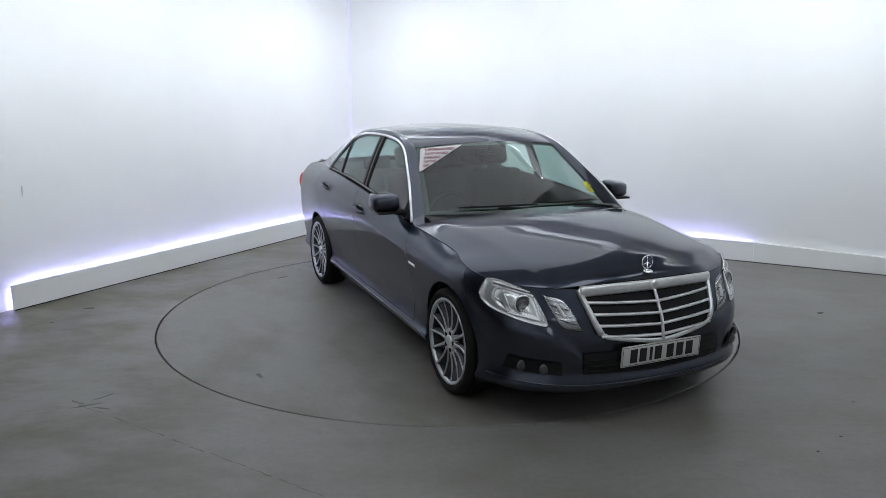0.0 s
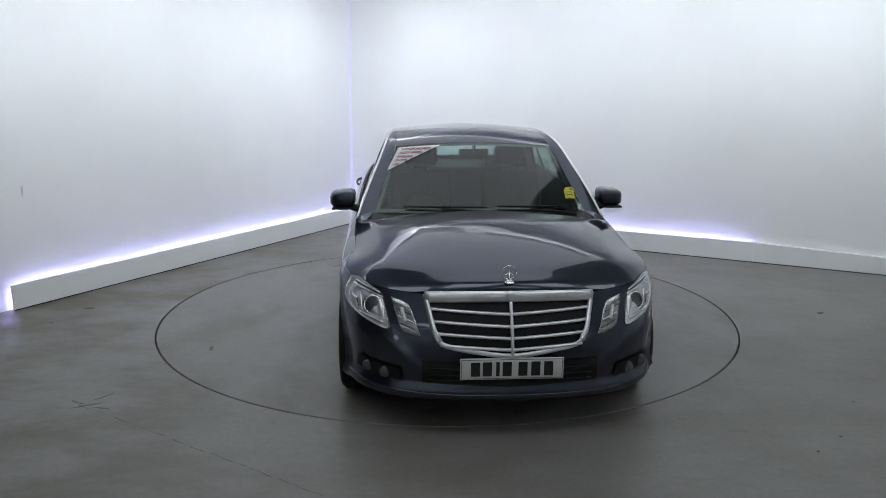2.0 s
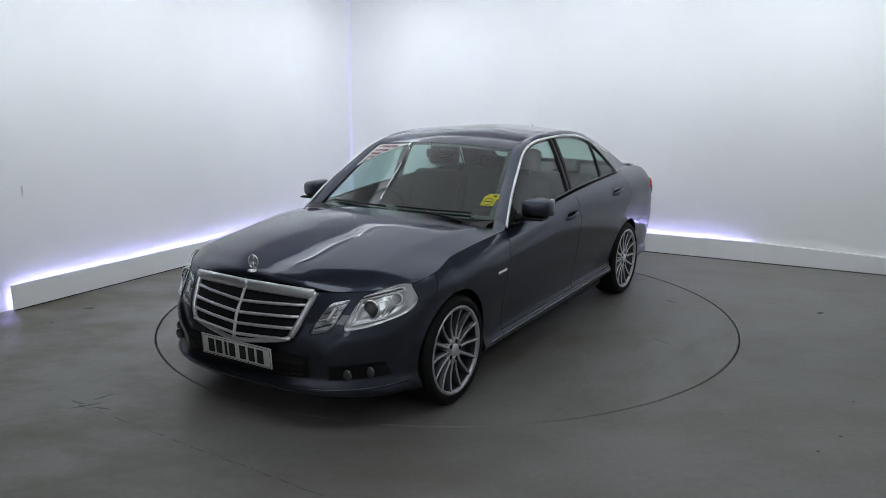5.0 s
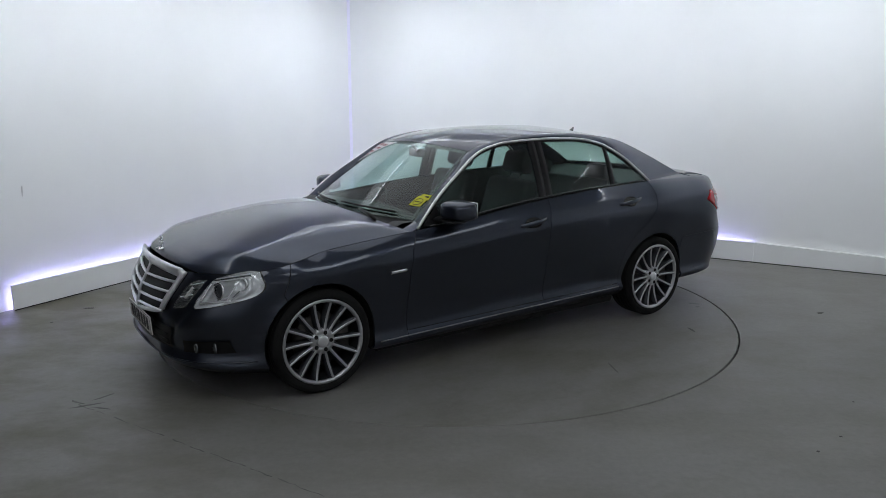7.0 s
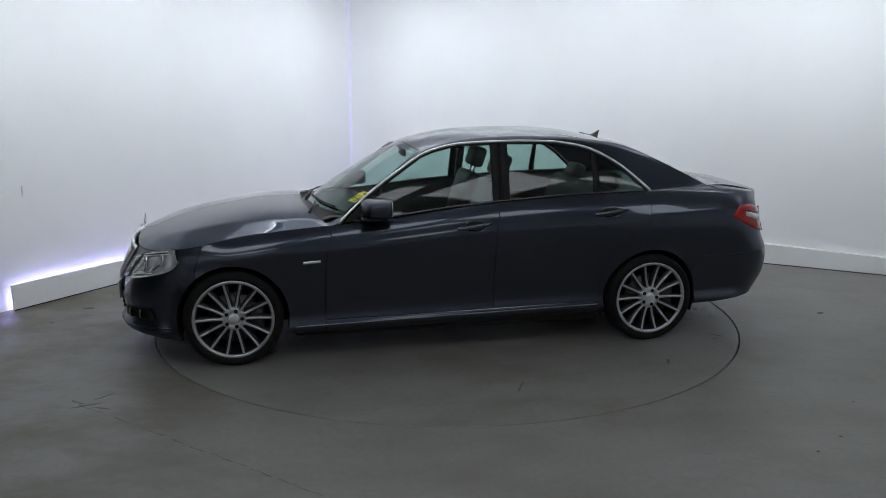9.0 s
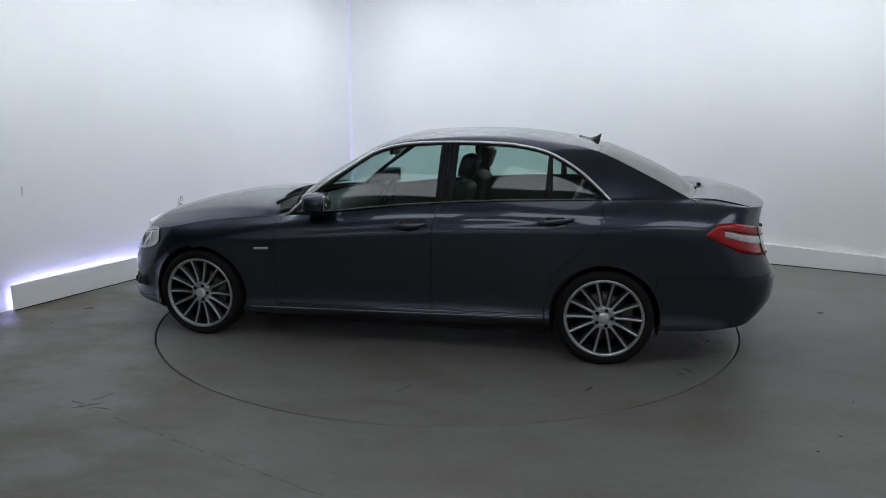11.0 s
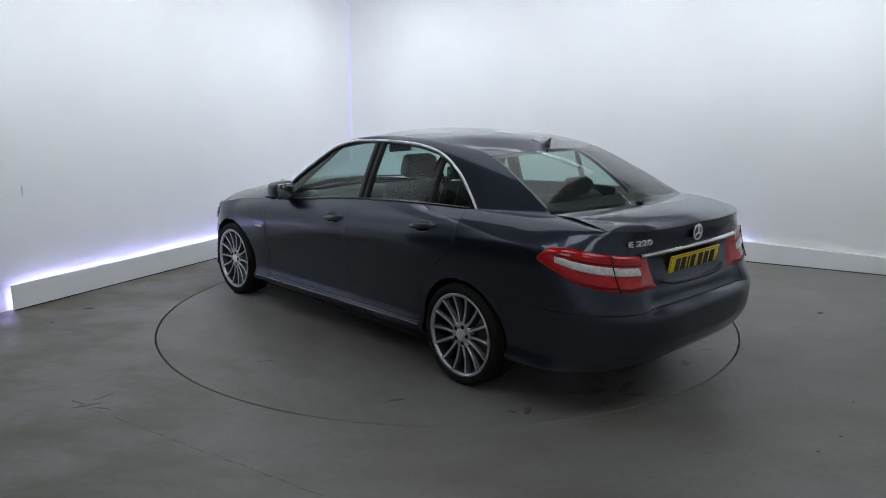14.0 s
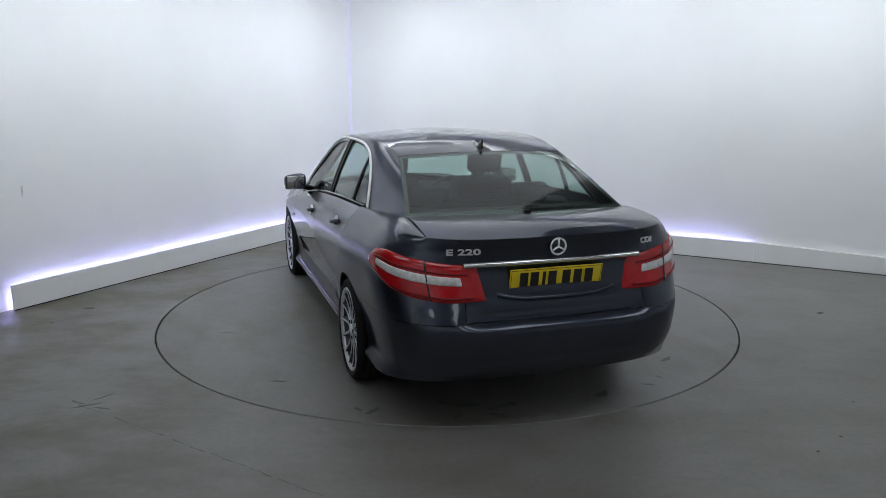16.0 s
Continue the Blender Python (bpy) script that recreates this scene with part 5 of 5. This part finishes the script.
    rows = [[Vector((x, (side_y(x, zz) + o) * s, zz)) for zz, o in ((z - 0.009 + k * 0.0006, 0.001), (z - 0.006 + k * 0.0006, 0.006), (z + 0.006 + k * 0.0006, 0.006), (z + 0.009 + k * 0.0006, 0.001))]
            for k, x in enumerate([0.985 - 0.011 * k for k in range(11)])]
    grid(bm, rows)
    cpart("wing_badge", bm, M_SATIN, label="small slim silver badge")

# roof aerial fin
bm = bmesh.new()
rows = []
for k in range(9):
    t = k / 8
    x = -1.20 - 0.15 * t
    hgt = 0.020 + 0.054 * max(0, (t - 0.45) / 0.55) ** 1.5
    zb = 1.421 + (x + 1.20) * 0.26
    w = 0.044 * math.sin(math.pi * min(0.98, 0.12 + 0.8 * t))
    rows.append([Vector((x - 0.004, -w, zb)), Vector((x, -w * 0.7, zb + hgt * 0.35)), Vector((x - 0.01 * t, -0.006, zb + hgt)), Vector((x - 0.01 * t, 0.006, zb + hgt)), Vector((x, w * 0.7, zb + hgt * 0.35)), Vector((x - 0.004, w, zb))])
grid(bm, rows)
bm.faces.new(list(bm.verts)[-6:])
cpart("roof_aerial", bm, M_GLOSSBLACK, label="small black fin aerial")

# wipers
for y0, y1, x0 in ((0.10, 0.62, 0.955), (-0.55, 0.02, 0.955)):
    bm = bmesh.new()
    tube(bm, [screen_at(0.5 + y * 0.66, 0.055 - 0.02 * (y - y0)) + Vector((0.012, 0, 0.018)) for y in [y0 + (y1 - y0) * k / 10 for k in range(11)]], 0.007, 6)
    cpart("wiper_blade", bm, M_BLACK)
for p in ((0.93, 0.62, 0.955), (0.945, 0.02, 0.965)):
    bm = bmesh.new()
    tube(bm, [p, (p[0] - 0.03, p[1] - 0.15, p[2] + 0.02), (p[0] - 0.045, p[1] - 0.3, p[2] + 0.028)], 0.009, 6)
    cpart("wiper_arm", bm, M_BLACK)

# third brake light hint and rear wash jet
bm = bmesh.new()
box(bm, (-2.075, -0.018, 1.094), (-2.045, 0.018, 1.112), 0.004)
cpart("boot_camera_cover", bm, M_BLACK)


# ---- stickers on the windscreen ----
def on_screen(y, v, out):
    """A point of the windscreen: y across, v from foot to top."""
    lo, hi = 0.0, 1.0
    for _ in range(30):
        m = (lo + hi) / 2
        if screen_at(m, v).y < y:
            lo = m
        else:
            hi = m
    return screen_at((lo + hi) / 2, v) + Vector((0.004, 0, 0.004)) + Vector((0.62, 0, 0.78)) * out


sticker = new("windscreen_sticker")
sticker.parent = car
tagged(sticker, "white triangular sticker with dark red capitals")
bm = bmesh.new()
A, B, C = (-0.552, 0.955), (-0.245, 0.955), (-0.640, 0.60)
rows = []
for j in range(9):
    t = j / 8
    yl, vl = A[0] + (C[0] - A[0]) * t, A[1] + (C[1] - A[1]) * t
    yr, vr = B[0] + (C[0] - B[0]) * t + 0.002, B[1] + (C[1] - B[1]) * t
    rows.append([on_screen(yl + (yr - yl) * k / 8, vl + (vr - vl) * k / 8, 0.006) for k in range(9)])
grid(bm, rows)
cpart("sticker_sheet", bm, M_STICKER, sticker)
for text, y, v, w, h in (("UPGRADED", -0.428, 0.888, 0.215, 0.040), ("ALLOY WHEELS", -0.468, 0.832, 0.170, 0.034), ("AVAILABLE", -0.512, 0.776, 0.120, 0.034),
                         ("ON THIS", -0.540, 0.722, 0.090, 0.034), ("CAR", -0.580, 0.666, 0.048, 0.036)):
    p = on_screen(y, v, 0.0095)
    r = on_screen(y + 0.03, v - 0.003, 0.0095) - on_screen(y - 0.03, v + 0.003, 0.0095)
    u = on_screen(y, v + 0.05, 0.0095) - p
    lettering(text, h, frame_on(p, r, u), M_REDINK, "lettering", 0.0003, sticker, width=w, bold=0.0012)

yst = new("permit_sticker")
yst.parent = car
tagged(yst, "small yellow sticker with a printed circle")
bm = bmesh.new()
for k0, k1, v0, v1 in ((0.60, 0.675, 0.17, 0.30), (0.615, 0.695, 0.26, 0.33)):
    grid(bm, [[on_screen(k0 + (k1 - k0) * i / 4, v0 + (v1 - v0) * j / 4, 0.002 + (0.0008 if k0 > 0.61 else 0)) for i in range(5)] for j in range(5)])
cpart("sticker_sheet", bm, M_YELLOW, yst)
bm = bmesh.new()
tube(bm, [on_screen(0.637 + 0.026 * math.cos(2 * math.pi * k / 20), 0.225 + 0.042 * math.sin(2 * math.pi * k / 20), 0.0035) for k in range(21)], 0.002, 5)
tube(bm, [on_screen(0.618 + 0.038 * k / 4, 0.225, 0.0035) for k in range(5)], 0.003, 5)
tube(bm, [on_screen(0.65 + 0.02 * k / 4, 0.30, 0.0042) for k in range(5)], 0.006, 5)
cpart("printed_marks", bm, M_INK, yst)

# ---- cabin ----
bm = bmesh.new()
grid(bm, both([[p + Vector((0, 0, -0.022)) for p in row] for row in ROOF]))
cpart("headliner", bm, M_LINER)
bm = bmesh.new()
rows = []
for x, z in ((0.93, 0.90), (0.80, 0.945), (0.66, 0.955), (0.52, 0.93), (0.46, 0.85), (0.48, 0.70), (0.55, 0.45)):
    rows.append([Vector((x - 0.03 * (1 - (y / 0.74) ** 2), y, z + 0.012 * math.cos(y * 5))) for y in [-0.74 + 1.48 * k / 20 for k in range(21)]])
grid(bm, rows)
cpart("dashboard", bm, M_DASH)
bm = bmesh.new()
box(bm, (-1.2, -0.78, 0.30), (0.9, 0.78, 0.36))
cpart("cabin_floor", bm, M_DASH)
for s in (1, -1):
    bm = bmesh.new()
    grid(bm, [[Vector((x, (y_top(x) - d) * s, z)) for z, d in ((0.35, 0.06), (0.6, 0.05), (z_top(x) - 0.06, 0.06), (z_top(x) - 0.004, 0.03))] for x in [0.75 - 2.1 * k / 20 for k in range(21)]])
    cpart("door_lining", bm, M_DASH)
bm = bmesh.new()
grid(bm, [[Vector((x, y, z)) for y in [-0.68 + 1.36 * k / 10 for k in range(11)]] for x, z in ((-1.38, 1.02), (-1.55, 1.055), (-1.97, 1.065))])
cpart("parcel_shelf", bm, M_DASH)


def rounded_block(bm, lo, hi, m, puff=0.012):
    tmp = bmesh.new()
    box(tmp, lo, hi, min(abs(hi[k] - lo[k]) for k in range(3)) * 0.3)
    bmesh.ops.subdivide_edges(tmp, edges=[e for e in tmp.edges if e.calc_length() > 0.08], cuts=2, use_grid_fill=True)
    bmesh.ops.transform(tmp, matrix=m, verts=tmp.verts[:])
    me = bpy.data.meshes.new("tmp")
    tmp.to_mesh(me)
    tmp.free()
    bm.from_mesh(me)
    bpy.data.meshes.remove(me)


def front_seat(y):
    seat = new("front_seat")
    seat.parent = car
    bm = bmesh.new()
    rounded_block(bm, (-0.25, y - 0.25, 0.42), (0.28, y + 0.25, 0.56), Matrix())
    cpart("cushion", bm, M_SEAT, seat)
    lean = Matrix.Translation((-0.22, y, 0.52)) @ Matrix.Rotation(-0.32, 4, "Y")
    bm = bmesh.new()
    rounded_block(bm, (-0.07, -0.24, 0.0), (0.07, 0.24, 0.62), lean)
    cpart("backrest", bm, M_SEAT, seat)
    bm = bmesh.new()
    rounded_block(bm, (-0.05, -0.13, 0.665), (0.06, 0.13, 0.83), lean)
    cpart("headrest", bm, M_SEAT, seat)
    bm = bmesh.new()
    for d in (-0.06, 0.06):
        tube(bm, [lean @ Vector((0, d, 0.60)), lean @ Vector((0, d, 0.68))], 0.007, 8)
    cpart("headrest_posts", bm, M_CHROME, seat)


front_seat(0.37)
front_seat(-0.37)
rear_seat = new("rear_seat")
rear_seat.parent = car
bm = bmesh.new()
rounded_block(bm, (-1.05, -0.66, 0.40), (-0.58, 0.66, 0.56), Matrix())
cpart("cushion", bm, M_SEAT, rear_seat)
lean = Matrix.Translation((-1.05, 0, 0.52)) @ Matrix.Rotation(-0.42, 4, "Y")
bm = bmesh.new()
rounded_block(bm, (-0.08, -0.66, 0.0), (0.07, 0.66, 0.58), lean)
cpart("backrest", bm, M_SEAT, rear_seat)
for y in (-0.36, 0.36):
    bm = bmesh.new()
    rounded_block(bm, (-0.05, y - 0.12, 0.58), (0.05, y + 0.12, 0.70), lean)
    cpart("headrest", bm, M_SEAT, rear_seat)
# steering wheel on the car's right
bm = bmesh.new()
tilt = Matrix.Translation((0.40, -0.37, 0.86)) @ Matrix.Rotation(-0.42, 4, "Y")
tube(bm, [tilt @ Vector((0, 0.185 * math.cos(2 * math.pi * k / 32), 0.185 * math.sin(2 * math.pi * k / 32))) for k in range(33)], 0.014, 8)
steer = cpart("steering_wheel", bm, M_SEAT)
bm = bmesh.new()
rounded_block(bm, (-0.03, -0.07, -0.06), (0.05, 0.07, 0.06), tilt)
for a in (0.2, math.pi - 0.2, -math.pi / 2):
    tube(bm, [tilt @ Vector((0, 0, 0)), tilt @ Vector((0, 0.18 * math.cos(a), 0.18 * math.sin(a)))], 0.016, 6)
cpart("steering_hub", bm, M_SEAT, steer)
bm = bmesh.new()
box(bm, (0.20, -0.11, 1.275), (0.225, 0.11, 1.335), 0.01)
tube(bm, [(0.215, 0, 1.32), (0.25, 0, 1.36)], 0.012, 8)
cpart("inside_mirror", bm, M_BLACK)

# ---- dirt on the floor and on the turntable ----
for k, (x, y, r, st, tn) in enumerate(((-2.94, -0.03, 0.018, 2.2, 0.2), (-3.05, -0.42, 0.012, 1.0, 0.0), (-2.75, 0.72, 0.008, 1.0, 0.0),
                                       (3.02, -0.10, 0.016, 2.0, 0.4), (2.05, -2.35, 0.010, 1.0, 0.0), (1.85, -2.52, 0.008, 1.5, 1.0), (-1.66, -3.13, 0.010, 2.0, 0.5), (2.35, -1.9, 0.007, 1.0, 0.0))):
    blot("dirt_speck", x, y, r, M_DIRT, st, tn, seed=k + 3)
for k, (x, y, r, st, tn) in enumerate(((-2.06, -2.00, 0.010, 9.0, 0.5), (-2.12, -1.95, 0.008, 8.0, -0.5), (-1.95, -2.03, 0.007, 9.0, -0.2), (-2.0, -1.86, 0.009, 7.0, 0.9))):
    blot("floor_scratch", x, y, r, M_CRACK, st, tn, seed=k + 70, label="faint dark scratch in the grey floor paint")
for k, (x, y, r, st, tn) in enumerate(((1.5, 0.9, 0.02, 6.0, 0.5), (-1.2, 1.5, 0.012, 5.0, 1.2), (-1.6, -1.0, 0.02, 3.0, 2.0), (0.9, -1.7, 0.012, 4.0, 0.1), (-2.0, 0.4, 0.015, 2.0, 0.9))):
    blot("scuff", x, y, r, M_CRACK, st, tn, turntable, seed=k + 30)

for k, (x, y, r, st, tn) in enumerate(((-1.90, 0.53, 0.030, 2.6, 1.3), (-2.08, 0.40, 0.022, 3.0, 0.9), (-1.82, 0.64, 0.022, 2.2, 0.3), (-1.96, 0.30, 0.026, 3.0, 1.7),
                                       (-1.81, 1.05, 0.020, 2.5, 2.2), (-1.76, 1.12, 0.014, 2.0, 0.4), (-1.95, -0.65, 0.014, 3.0, 1.0), (-1.86, -0.78, 0.010, 2.5, 0.2),
                                       (-2.02, 0.62, 0.012, 4.0, 2.4), (-0.11, 1.74, 0.006, 14.0, 1.1), (-1.99, -0.30, 0.030, 2.0, 2.0))):
    blot("stain", x, y, r, M_STAIN, st, tn, turntable, seed=k + 50)


# ---- motion: turntable and car turn together ----
TURN = [(0.0, -65.63), (0.5, -70.26), (1.0, -75.12), (1.5, -80.39), (2.0, -86.20), (2.5, -92.40), (3.0, -98.28), (3.5, -104.03), (4.0, -109.9), (4.5, -115.85),
        (5.0, -121.8), (5.5, -127.75), (6.0, -133.65), (6.5, -139.55), (7.0, -145.40), (7.5, -151.18), (8.0, -157.03), (8.5, -162.85), (9.0, -168.73), (9.5, -174.62),
        (10.0, -180.48), (10.5, -186.34), (11.0, -192.18), (11.5, -198.01), (12.0, -203.85), (12.5, -209.68), (13.0, -215.57), (13.5, -221.50), (14.0, -227.43),
        (14.5, -233.39), (15.0, -239.38), (15.5, -245.37), (16.0, -251.37)]


def motions():
    rows = [(t, pose(0, 0, 0, 0, 0, a)) for t, a in TURN]
    walk(turntable, rows)
    walk(car, rows)


motions()
